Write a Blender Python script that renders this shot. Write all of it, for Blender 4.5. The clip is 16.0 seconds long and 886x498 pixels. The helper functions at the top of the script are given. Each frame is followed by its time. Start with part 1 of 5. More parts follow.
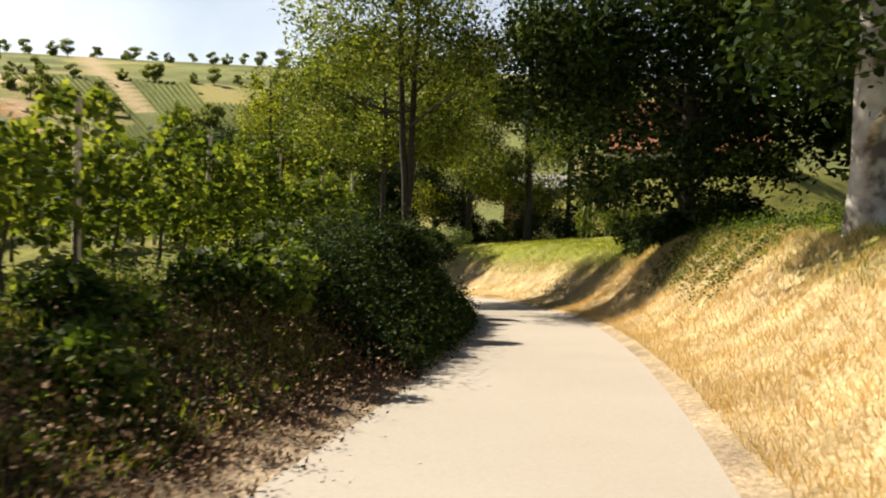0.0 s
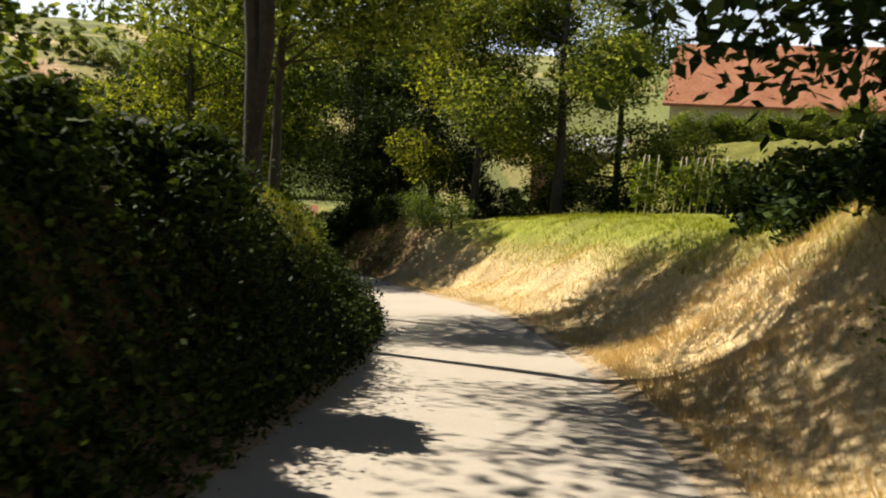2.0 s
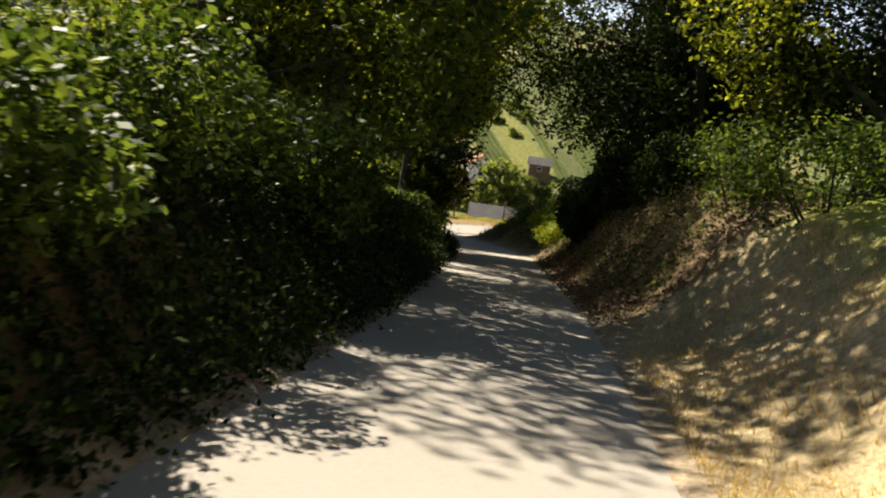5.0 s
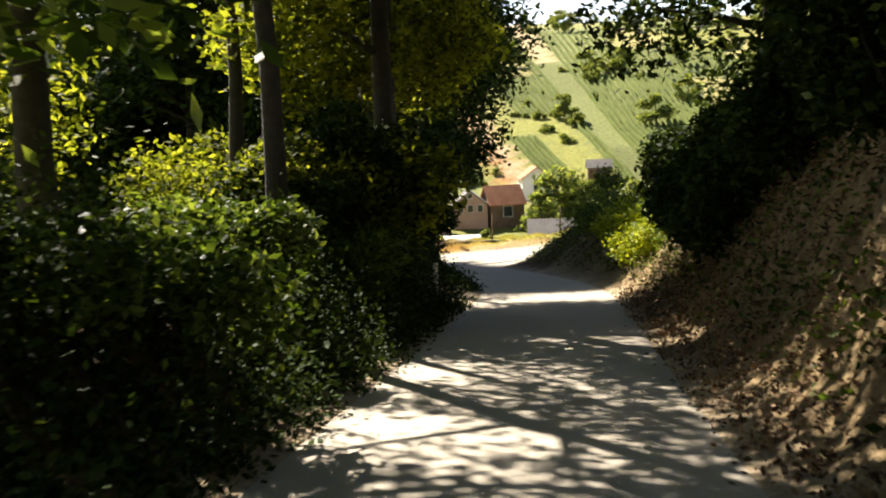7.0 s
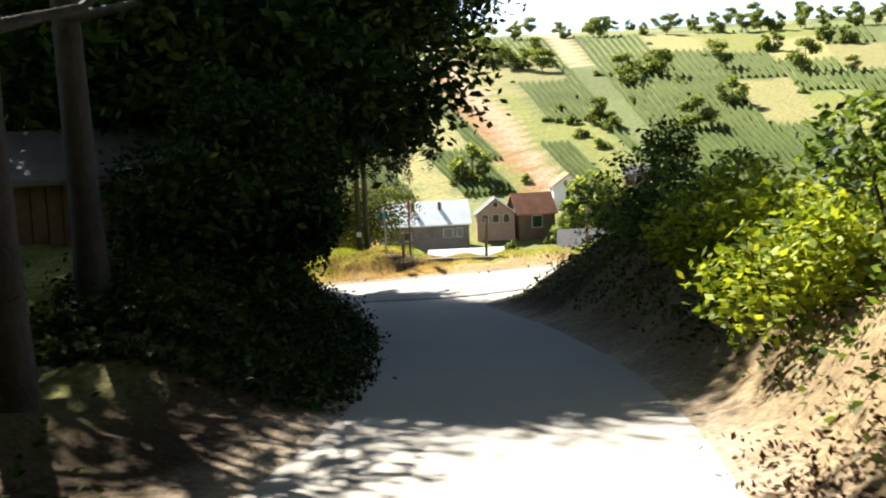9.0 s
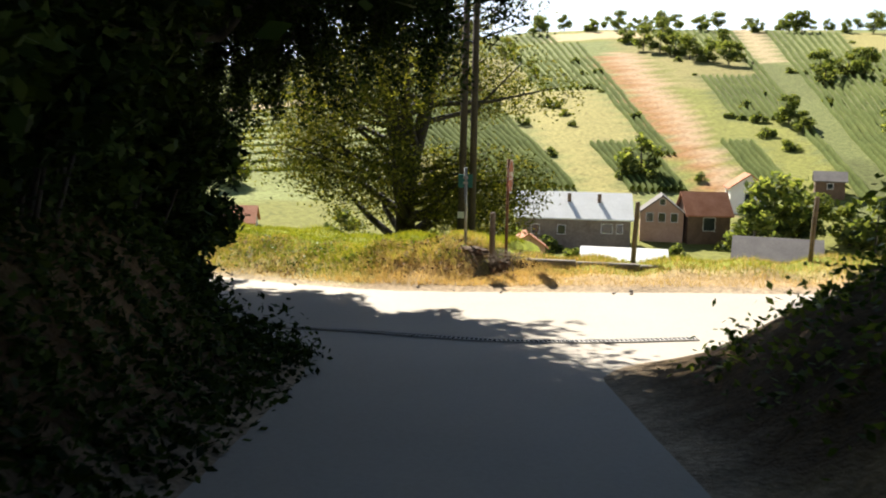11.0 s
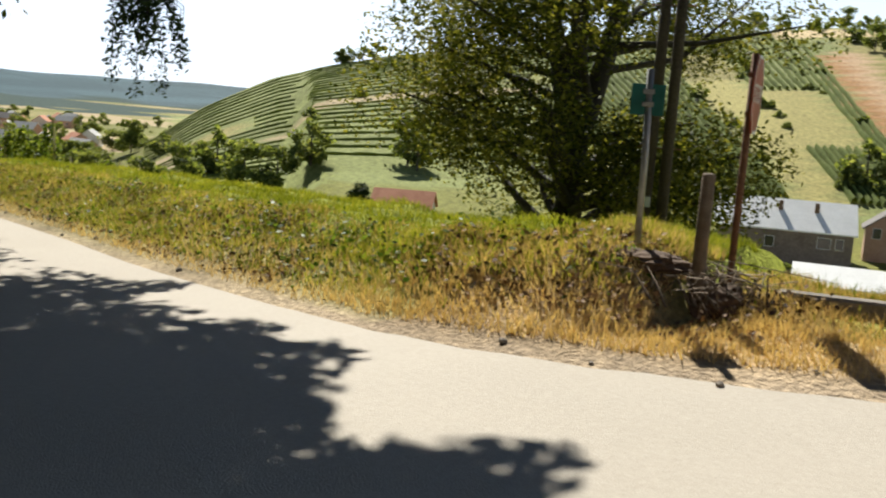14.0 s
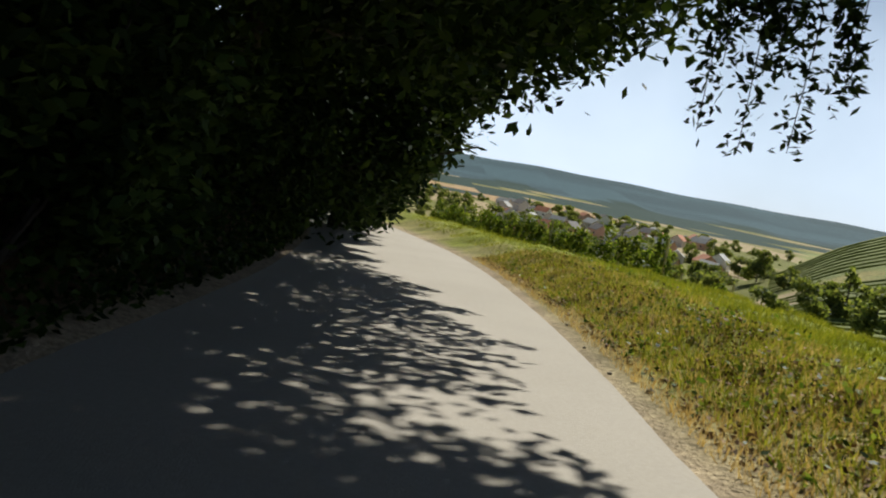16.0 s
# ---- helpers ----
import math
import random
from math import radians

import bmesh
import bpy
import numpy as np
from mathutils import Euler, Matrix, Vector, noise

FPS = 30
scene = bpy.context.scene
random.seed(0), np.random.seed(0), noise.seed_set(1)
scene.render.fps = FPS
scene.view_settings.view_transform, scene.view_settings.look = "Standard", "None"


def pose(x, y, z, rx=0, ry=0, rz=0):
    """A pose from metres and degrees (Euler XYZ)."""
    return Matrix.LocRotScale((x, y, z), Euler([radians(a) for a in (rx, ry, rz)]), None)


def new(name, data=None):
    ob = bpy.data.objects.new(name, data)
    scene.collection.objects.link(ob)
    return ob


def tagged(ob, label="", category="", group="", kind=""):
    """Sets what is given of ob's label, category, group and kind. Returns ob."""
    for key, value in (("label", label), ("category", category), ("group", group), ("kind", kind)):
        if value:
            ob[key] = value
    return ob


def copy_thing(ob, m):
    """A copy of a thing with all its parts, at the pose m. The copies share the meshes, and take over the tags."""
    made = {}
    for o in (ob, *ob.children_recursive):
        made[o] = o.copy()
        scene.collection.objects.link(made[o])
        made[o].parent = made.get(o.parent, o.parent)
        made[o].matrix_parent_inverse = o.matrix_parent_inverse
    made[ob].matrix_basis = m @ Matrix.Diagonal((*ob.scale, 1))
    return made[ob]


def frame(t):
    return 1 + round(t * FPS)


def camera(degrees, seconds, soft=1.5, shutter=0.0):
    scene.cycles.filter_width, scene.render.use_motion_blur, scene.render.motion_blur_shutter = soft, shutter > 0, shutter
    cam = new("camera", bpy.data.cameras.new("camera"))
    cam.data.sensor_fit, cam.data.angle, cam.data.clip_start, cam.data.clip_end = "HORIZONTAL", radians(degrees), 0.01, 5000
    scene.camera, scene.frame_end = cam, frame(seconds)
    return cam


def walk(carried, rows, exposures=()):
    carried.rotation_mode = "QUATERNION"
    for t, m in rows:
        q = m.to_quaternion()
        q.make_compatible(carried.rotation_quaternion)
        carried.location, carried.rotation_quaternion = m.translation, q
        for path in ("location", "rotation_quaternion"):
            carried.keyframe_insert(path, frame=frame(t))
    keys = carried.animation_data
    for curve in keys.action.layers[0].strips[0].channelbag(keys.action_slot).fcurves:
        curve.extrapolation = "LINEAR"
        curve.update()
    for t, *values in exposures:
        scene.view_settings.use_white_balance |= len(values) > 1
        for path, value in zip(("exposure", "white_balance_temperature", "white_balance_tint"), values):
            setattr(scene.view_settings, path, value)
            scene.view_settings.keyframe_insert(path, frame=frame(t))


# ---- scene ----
cam = camera(51.5, 16.0, soft=2.0, shutter=0.15)
# seconds, x, y, z, yaw to the left, pitch, lean to the left
PATH = [
    (0, 0.00, 0.00, 1.40, -0.00, -6.19, 0.75),
    (0.5, 0.70, 4.44, 0.85, 0.67, -6.62, 0.86),
    (1, 1.46, 8.83, 0.31, 0.52, -6.56, -0.84),
    (1.5, 2.01, 13.03, -0.20, 2.11, -6.97, 1.62),
    (2, 2.26, 16.84, -0.72, 2.64, -7.31, 2.95),
    (2.5, 2.32, 20.76, -1.21, 5.08, -8.11, 5.10),
    (3, 2.43, 24.60, -1.72, 7.17, -8.41, 5.85),
    (3.5, 2.32, 28.39, -2.29, 10.85, -8.85, 7.36),
    (4, 2.11, 32.34, -2.80, 14.03, -9.10, 8.99),
    (4.5, 1.52, 36.45, -3.30, 18.74, -9.69, 9.99),
    (4.7, 1.28, 38.09, -3.50, 20.70, -9.60, 9.74),
    (6.8, -3.24, 54.27, -5.59, 26.76, -7.87, -1.69),
    (7, -3.75, 55.70, -5.77, 26.87, -7.83, -2.24),
    (7.4, -4.70, 58.53, -6.16, 26.56, -7.35, -2.63),
    (7.5, -4.93, 59.24, -6.26, 26.43, -7.55, -2.74),
    (8, -6.04, 62.73, -6.70, 26.88, -7.40, -3.26),
    (8.2, -6.46, 64.05, -6.85, 26.76, -7.17, -3.62),
    (10.3, -11.09, 75.96, -8.41, 36.09, -7.30, 0.79),
    (10.5, -11.59, 76.92, -8.53, 36.99, -7.33, 1.01),
    (11, -12.85, 79.19, -8.83, 39.19, -7.52, 1.31),
    (11.5, -14.12, 81.16, -9.12, 42.35, -7.27, 0.62),
    (12, -15.30, 82.90, -9.37, 43.67, -7.19, 0.03),
    (12.5, -16.34, 84.27, -9.60, 46.54, -7.04, 0.46),
    (13, -17.15, 85.30, -9.75, 47.20, -7.15, -0.42),
    (13.5, -17.83, 86.14, -9.90, 47.44, -7.89, -0.16),
    (14, -18.51, 86.76, -10.04, 50.99, -8.30, 4.06),
    (14.5, -19.19, 87.15, -10.14, 61.99, -8.47, 11.00),
    (15, -20.24, 87.69, -10.26, 71.10, -8.14, 14.09),
    (15.5, -21.36, 88.18, -10.33, 83.76, -7.79, 15.43),
    (16, -22.89, 88.60, -10.37, 88.98, -5.25, 10.66),
]
walk(cam, [(t, pose(x, y, z, 90 + p, 0, w) @ pose(0, 0, 0, 0, 0, r)) for t, x, y, z, w, p, r in PATH],
     exposures=[(0, 0.4, 6750, 11), (4.7, 0.5, 6600, 10), (7.0, 1.3, 6650, 10), (8.2, 1.62, 5700, 9), (9.2, 1.15, 5950, 9), (10.5, 0.95, 6150, 10), (11.3, 0.85, 6250, 10), (12.0, 0.62, 6350, 10), (13.0, 0.42, 6250, 9), (14.5, 0.25, 6000, 7), (15.2, -0.02, 5950, 6), (16, -0.25, 5950, 6)])

# ---------------------------------------------------------------- light
SUN_YAW, SUN_UP = 57.0, 42.0
world = bpy.data.worlds.new("sky")
scene.world = world
world.use_nodes = True
wn, wl = world.node_tree.nodes, world.node_tree.links
wn.clear()
sky = wn.new("ShaderNodeTexSky")
sky.sky_type, sky.sun_disc = "NISHITA", False
sky.sun_elevation, sky.sun_rotation = radians(SUN_UP), radians(-SUN_YAW)
sky.air_density, sky.dust_density, sky.ozone_density = 0.9, 0.15, 1.5
wnoise = wn.new("ShaderNodeTexNoise")
wnoise.inputs["Scale"].default_value, wnoise.inputs["Detail"].default_value = 2.2, 6.0
# pale haze low over the horizon, clear blue overhead
wcoord, wsep, whaze, wsum = wn.new("ShaderNodeTexCoord"), wn.new("ShaderNodeSeparateXYZ"), wn.new("ShaderNodeMapRange"), wn.new("ShaderNodeMath")
whaze.inputs["From Min"].default_value, whaze.inputs["From Max"].default_value = 0.05, 0.50
whaze.inputs["To Min"].default_value, whaze.inputs["To Max"].default_value = 0.32, -0.40
wsum.operation = "ADD"
wl.new(wcoord.outputs["Generated"], wsep.inputs[0])
wl.new(wcoord.outputs["Generated"], wnoise.inputs["Vector"])
wl.new(wsep.outputs["Z"], whaze.inputs["Value"])
wramp = wn.new("ShaderNodeValToRGB")
wramp.color_ramp.elements[0].position, wramp.color_ramp.elements[1].position = 0.30, 1.00
wmix = wn.new("ShaderNodeMixRGB")
wmix.inputs[2].default_value = (21.5, 23.2, 25.8, 1)
wback, wout = wn.new("ShaderNodeBackground"), wn.new("ShaderNodeOutputWorld")
wback.inputs["Strength"].default_value = 0.05
wl.new(wnoise.outputs["Fac"], wsum.inputs[0])
wl.new(whaze.outputs[0], wsum.inputs[1])
wl.new(wsum.outputs[0], wramp.inputs[0])
wl.new(wramp.outputs[0], wmix.inputs[0])
wl.new(sky.outputs[0], wmix.inputs[1])
wl.new(wmix.outputs[0], wback.inputs["Color"])
wl.new(wback.outputs[0], wout.inputs[0])
sun = new("sun", bpy.data.lights.new("sun", "SUN"))
sun.data.energy, sun.data.angle, sun.data.color = 7.4, radians(0.53), (1.0, 0.92, 0.79)
sun_dir = Vector((-math.sin(radians(SUN_YAW)) * math.cos(radians(SUN_UP)), math.cos(radians(SUN_YAW)) * math.cos(radians(SUN_UP)), math.sin(radians(SUN_UP))))
sun.rotation_euler = sun_dir.to_track_quat("Z", "Y").to_euler()


# ---------------------------------------------------------------- materials
def material(name, stops, scale=4.0, detail=6.0, rough=0.9, bump=0.2, bump_scale=40.0, metal=0.0, island=0.0, through_light=0.0, coarse=0.0, spec=0.3):
    """Colour from two sizes of noise over the stops (position, rgb); bump from a third; leaves let light through."""
    m = bpy.data.materials.new(name)
    m.use_nodes = True
    nt = m.node_tree
    n, l = nt.nodes, nt.links
    bsdf = n["Principled BSDF"]
    bsdf.inputs["Roughness"].default_value, bsdf.inputs["Metallic"].default_value = rough, metal
    bsdf.inputs["Specular IOR Level"].default_value = spec
    geo = n.new("ShaderNodeTexCoord")
    no = n.new("ShaderNodeTexNoise")
    no.inputs["Scale"].default_value, no.inputs["Detail"].default_value = scale, detail
    l.new(geo.outputs["Object"], no.inputs["Vector"])
    value = no.outputs["Fac"]
    if coarse:
        nc = n.new("ShaderNodeTexNoise")
        nc.inputs["Scale"].default_value, nc.inputs["Detail"].default_value = coarse, 3.0
        l.new(geo.outputs["Object"], nc.inputs["Vector"])
        mx = n.new("ShaderNodeMath")
        mx.operation = "ADD"
        l.new(value, mx.inputs[0])
        l.new(nc.outputs["Fac"], mx.inputs[1])
        half = n.new("ShaderNodeMath")
        half.operation = "MULTIPLY"
        half.inputs[1].default_value = 0.5
        l.new(mx.outputs[0], half.inputs[0])
        value = half.outputs[0]
    if island:
        gi = n.new("ShaderNodeNewGeometry")
        mi = n.new("ShaderNodeMath")
        mi.operation = "MULTIPLY_ADD"
        mi.inputs[1].default_value, mi.inputs[2].default_value = island, -island / 2
        l.new(gi.outputs["Random Per Island"], mi.inputs[0])
        ad = n.new("ShaderNodeMath")
        ad.operation = "ADD"
        l.new(value, ad.inputs[0])
        l.new(mi.outputs[0], ad.inputs[1])
        value = ad.outputs[0]
    ramp = n.new("ShaderNodeValToRGB")
    el = ramp.color_ramp.elements
    while len(el) < len(stops):
        el.new(0.5)
    for e, (p, c) in zip(el, stops):
        e.position, e.color = p, (*c, 1)
    l.new(value, ramp.inputs[0])
    l.new(ramp.outputs[0], bsdf.inputs["Base Color"])
    if bump:
        nb = n.new("ShaderNodeTexNoise")
        nb.inputs["Scale"].default_value, nb.inputs["Detail"].default_value = bump_scale, 4.0
        l.new(geo.outputs["Object"], nb.inputs["Vector"])
        bp = n.new("ShaderNodeBump")
        bp.inputs["Strength"].default_value, bp.inputs["Distance"].default_value = bump, 0.02
        l.new(nb.outputs["Fac"], bp.inputs["Height"])
        l.new(bp.outputs[0], bsdf.inputs["Normal"])
    if through_light:
        tr = n.new("ShaderNodeBsdfTranslucent")
        hue = n.new("ShaderNodeMixRGB")
        hue.blend_type = "MULTIPLY"
        hue.inputs[0].default_value, hue.inputs[2].default_value = 1.0, (1.5, 1.35, 0.5, 1)
        l.new(ramp.outputs[0], hue.inputs[1])
        l.new(hue.outputs[0], tr.inputs["Color"])
        ms = n.new("ShaderNodeMixShader")
        ms.inputs[0].default_value = through_light
        l.new(bsdf.outputs[0], ms.inputs[1])
        l.new(tr.outputs[0], ms.inputs[2])
        l.new(ms.outputs[0], n["Material Output"].inputs["Surface"])
    return m


def leaf_material(name, dark, mid, light, rough=0.6, glow=0.4, spec=0.12):
    return material(name, [(0.25, dark), (0.5, mid), (0.8, light)], scale=0.7, detail=3, rough=rough, bump=0, island=0.7, through_light=glow, spec=spec)


M_ROAD = material("pale_asphalt", [(0.3, (0.36, 0.32, 0.262)), (0.5, (0.40, 0.357, 0.297)), (0.72, (0.435, 0.392, 0.33))], scale=26, coarse=0.35, bump=0.35, bump_scale=90, rough=0.9)
M_GROUND = bpy.data.materials.new("grass_and_earth")
M_GROUND.use_nodes = True
_n, _l = M_GROUND.node_tree.nodes, M_GROUND.node_tree.links
_b = _n["Principled BSDF"]
_b.inputs["Roughness"].default_value, _b.inputs["Specular IOR Level"].default_value = 0.95, 0.1
_zone = _n.new("ShaderNodeAttribute")
_zone.attribute_name = "cover"
_tc = _n.new("ShaderNodeTexCoord")
_mul = _zone.outputs["Color"]
for _scale, _lo, _hi in ((1.1, 0.7, 1.28), (14.0, 0.66, 1.32)):
    _no = _n.new("ShaderNodeTexNoise")
    _no.inputs["Scale"].default_value, _no.inputs["Detail"].default_value = _scale, 6.0
    _l.new(_tc.outputs["Object"], _no.inputs["Vector"])
    _mr = _n.new("ShaderNodeMapRange")
    _mr.inputs["From Min"].default_value, _mr.inputs["From Max"].default_value = 0.3, 0.7
    _mr.inputs["To Min"].default_value, _mr.inputs["To Max"].default_value = _lo, _hi
    _l.new(_no.outputs["Fac"], _mr.inputs["Value"])
    _mx = _n.new("ShaderNodeMixRGB")
    _mx.blend_type = "MULTIPLY"
    _mx.inputs[0].default_value = 1.0
    _l.new(_mul, _mx.inputs[1])
    _l.new(_mr.outputs[0], _mx.inputs[2])
    _mul = _mx.outputs[0]
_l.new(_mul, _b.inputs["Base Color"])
_nb = _n.new("ShaderNodeTexNoise")
_nb.inputs["Scale"].default_value, _nb.inputs["Detail"].default_value = 22.0, 5.0
_l.new(_tc.outputs["Object"], _nb.inputs["Vector"])
_bp = _n.new("ShaderNodeBump")
_bp.inputs["Strength"].default_value, _bp.inputs["Distance"].default_value = 0.8, 0.05
_l.new(_nb.outputs["Fac"], _bp.inputs["Height"])
_l.new(_bp.outputs[0], _b.inputs["Normal"])
# walnut green taken darker than foliage, with deep shade put into the colour
M_LEAF_DARK = leaf_material("walnut_shade_leaf", (0.010, 0.019, 0.006), (0.024, 0.044, 0.011), (0.055, 0.082, 0.02), glow=0.18, spec=0.04)
M_LEAF_ROBINIA = leaf_material("robinia_leaf", (0.035, 0.05, 0.007), (0.115, 0.145, 0.02), (0.21, 0.235, 0.036), glow=0.7)
M_LEAF_BUSH = leaf_material("bush_leaf", (0.022, 0.042, 0.008), (0.065, 0.11, 0.02), (0.15, 0.20, 0.05), rough=0.5, glow=0.48)
M_LEAF_ASH = leaf_material("ash_leaf", (0.03, 0.05, 0.010), (0.10, 0.14, 0.028), (0.20, 0.235, 0.065), rough=0.45, glow=0.6)
M_LEAF_OLIVE = leaf_material("old_walnut_leaf", (0.03, 0.042, 0.008), (0.085, 0.10, 0.018), (0.19, 0.19, 0.045), glow=0.5)
M_LEAF_YELLOW = leaf_material("yellow_green_leaf", (0.10, 0.14, 0.01), (0.22, 0.28, 0.02), (0.38, 0.42, 0.04))
M_LEAF_VINE = leaf_material("vine_leaf", (0.04, 0.07, 0.012), (0.10, 0.145, 0.025), (0.20, 0.245, 0.05), glow=0.58)
# darker copy of the bark, with the trunks' shade in its colour
M_SHADEBARK = material("shaded_bark", [(0.3, (0.018, 0.015, 0.012)), (0.6, (0.05, 0.043, 0.035)), (0.8, (0.085, 0.075, 0.06))], scale=9, coarse=1.5, bump=0.9, bump_scale=30)
M_BARK = material("bark", [(0.3, (0.03, 0.024, 0.018)), (0.6, (0.10, 0.085, 0.065)), (0.8, (0.17, 0.15, 0.12))], scale=9, coarse=1.5, bump=0.9, bump_scale=30)


# ---------------------------------------------------------------- lie of the land
def spline(points, n=240):
    """Smooth line through the points, evenly spaced."""
    p = np.array(points, float)
    q = np.vstack([2 * p[0] - p[1], p, 2 * p[-1] - p[-2]])
    out = []
    for i in range(1, len(q) - 2):
        for u in np.linspace(0, 1, 24, endpoint=False):
            a, b, c, d = q[i - 1], q[i], q[i + 1], q[i + 2]
            out.append(0.5 * (2 * b + (c - a) * u + (2 * a - 5 * b + 4 * c - d) * u * u + (3 * b - a - 3 * c + d) * u ** 3))
    out = np.array(out + [p[-1]])
    s = np.r_[0, np.cumsum(np.linalg.norm(np.diff(out[:, :2], axis=0), axis=1))]
    t = np.linspace(0, s[-1], n)
    return np.stack([np.interp(t, s, out[:, k]) for k in range(3)], 1)


LANE = spline([(-3.15, -23.94, 2.90), (-1.95, -11.93, 1.45), (-0.44, 0.09, 0.00), (0.94, 8.91, -1.09), (1.89, 16.87, -2.12), (2.27, 24.60, -3.12), (1.98, 32.27, -4.20), (1.05, 38.02, -4.90), (-1.09, 45.89, -6.00), (-3.63, 54.14, -6.99), (-6.54, 62.48, -8.10), (-8.91, 69.27, -8.95), (-11.38, 75.81, -9.81), (-14.44, 81.04, -10.52), (-17.00, 84.45, -11.00), (-19.70, 87.84, -11.42)], 170)
MAIN = spline([(-115, 70, -15.6), (-80, 79.5, -14.2), (-62, 84.6, -13.4), (-55, 86.2, -13.1), (-48, 87.35, -12.75), (-42, 88.0, -12.48), (-36, 88.4, -12.25), (-31, 88.5, -12.03), (-27, 88.5, -11.85), (-22, 89.1, -11.58), (-17, 92, -11.35), (-10, 97, -11.2), (0, 102.5, -11.0), (30, 112, -10.5)], 130)
LANE_HALF, MAIN_HALF = 1.42, 1.95


def nearest(line, x, y):
    """For flat arrays x, y: distance to the line, which side (right is positive), the line's height and its y there."""
    if x.size < 400:
        a, b = line[:-1], line[1:]
        e = b[:, :2] - a[:, :2]
        k = np.clip(((x[:, None] - a[:, 0]) * e[:, 0] + (y[:, None] - a[:, 1]) * e[:, 1]) / (e ** 2).sum(1), 0, 1)
        dx, dy = x[:, None] - a[:, 0] - k * e[:, 0], y[:, None] - a[:, 1] - k * e[:, 1]
        i = (dx * dx + dy * dy).argmin(1)
        r = np.arange(x.size)
        dx, dy, k = dx[r, i], dy[r, i], k[r, i]
        return np.hypot(dx, dy), np.sign(dx * e[i, 1] - dy * e[i, 0]), a[i, 2] + k * (b[i, 2] - a[i, 2]), a[i, 1] + k * e[i, 1], a[i, 0] + k * e[i, 0]
    d = np.full(x.shape, 1e18)
    side, z, yy, xx = np.zeros_like(d), np.zeros_like(d), np.zeros_like(d), np.zeros_like(d)
    for i in range(len(line) - 1):
        a, b = line[i], line[i + 1]
        ex, ey = b[0] - a[0], b[1] - a[1]
        k = np.clip(((x - a[0]) * ex + (y - a[1]) * ey) / (ex * ex + ey * ey), 0, 1)
        dx, dy = x - a[0] - k * ex, y - a[1] - k * ey
        q = dx * dx + dy * dy
        m = q < d
        d = np.where(m, q, d)
        side = np.where(m, np.sign(dx * ey - dy * ex), side)
        z = np.where(m, a[2] + k * (b[2] - a[2]), z)
        yy = np.where(m, a[1] + k * ey, yy)
        xx = np.where(m, a[0] + k * ex, xx)
    return np.sqrt(d), side, z, yy, xx


def step(v, a, b):
    k = np.clip((v - a) / (b - a), 0, 1)
    return k * k * (3 - 2 * k)


# bank heights over the lane by y, on its two sides
BANK_L = ([-24, 0, 6, 10, 14, 24, 28.5, 31, 39, 42, 45, 55, 62, 69, 72, 75, 77.5, 81, 86], [0.6, 0.6, 0.7, 1.0, 1.35, 1.8, 1.8, 2.2, 2.2, 1.6, 1.6, 1.3, 1.2, 1.0, 0.3, 0.2, 1.0, 1.7, 1.5])
BANK_R = ([-24, 0, 10, 16, 25, 35, 45, 55, 65, 72, 77, 82, 86, 88], [1.4, 1.5, 1.7, 2.1, 2.4, 2.0, 2.5, 2.4, 2.7, 2.5, 1.4, 1.5, 0.9, 0.1])
WIDE_L = ([-24, 6, 12, 24, 28.5, 31, 39, 42, 60, 75, 86], [2.2, 2.2, 1.3, 1.4, 1.4, 1.8, 1.9, 1.5, 1.4, 1.4, 1.6])
WIDE_R = ([-24, 20, 45, 52, 57, 72, 88], [3.2, 3.0, 4.2, 3.8, 2.2, 2.0, 2.0])
RIDGE = ([-180, -60, -30, 0, 14, 24, 30, 35, 45, 48, 51.3, 55, 58.7, 62, 65.5, 69, 72, 77, 180], [0, 2.5, 4.5, 5.5, 6.0, 6.3, 6.3, 5.8, 4.8, 4.35, 3.9, 3.3, 2.45, 1.5, -0.2, -2.2, -3.4, -4, -4])
FAR = ([-180, -60, 0, 30, 45, 58, 70, 180], [420, 420, 420, 420, 400, 360, 340, 300])


def road_field(x, y):
    """Signed distance to the paved area and its height."""
    d1, _, z1, _, _ = nearest(LANE, x, y)
    d2, _, z2, _, _ = nearest(MAIN, x, y)
    a, b = d1 - LANE_HALF, d2 - MAIN_HALF
    # the mouth of the lane flares out
    k = np.where(x < -17, 3.4, 2.2)
    h = np.clip(0.5 + 0.5 * (b - a) / k, 0, 1)
    sd = b * (1 - h) + a * h - k * h * (1 - h)
    sd = np.where(y > 80, sd, a)
    w = step(d1 - d2, -2.0, 2.0)
    return sd, z1 * (1 - w) + z2 * w


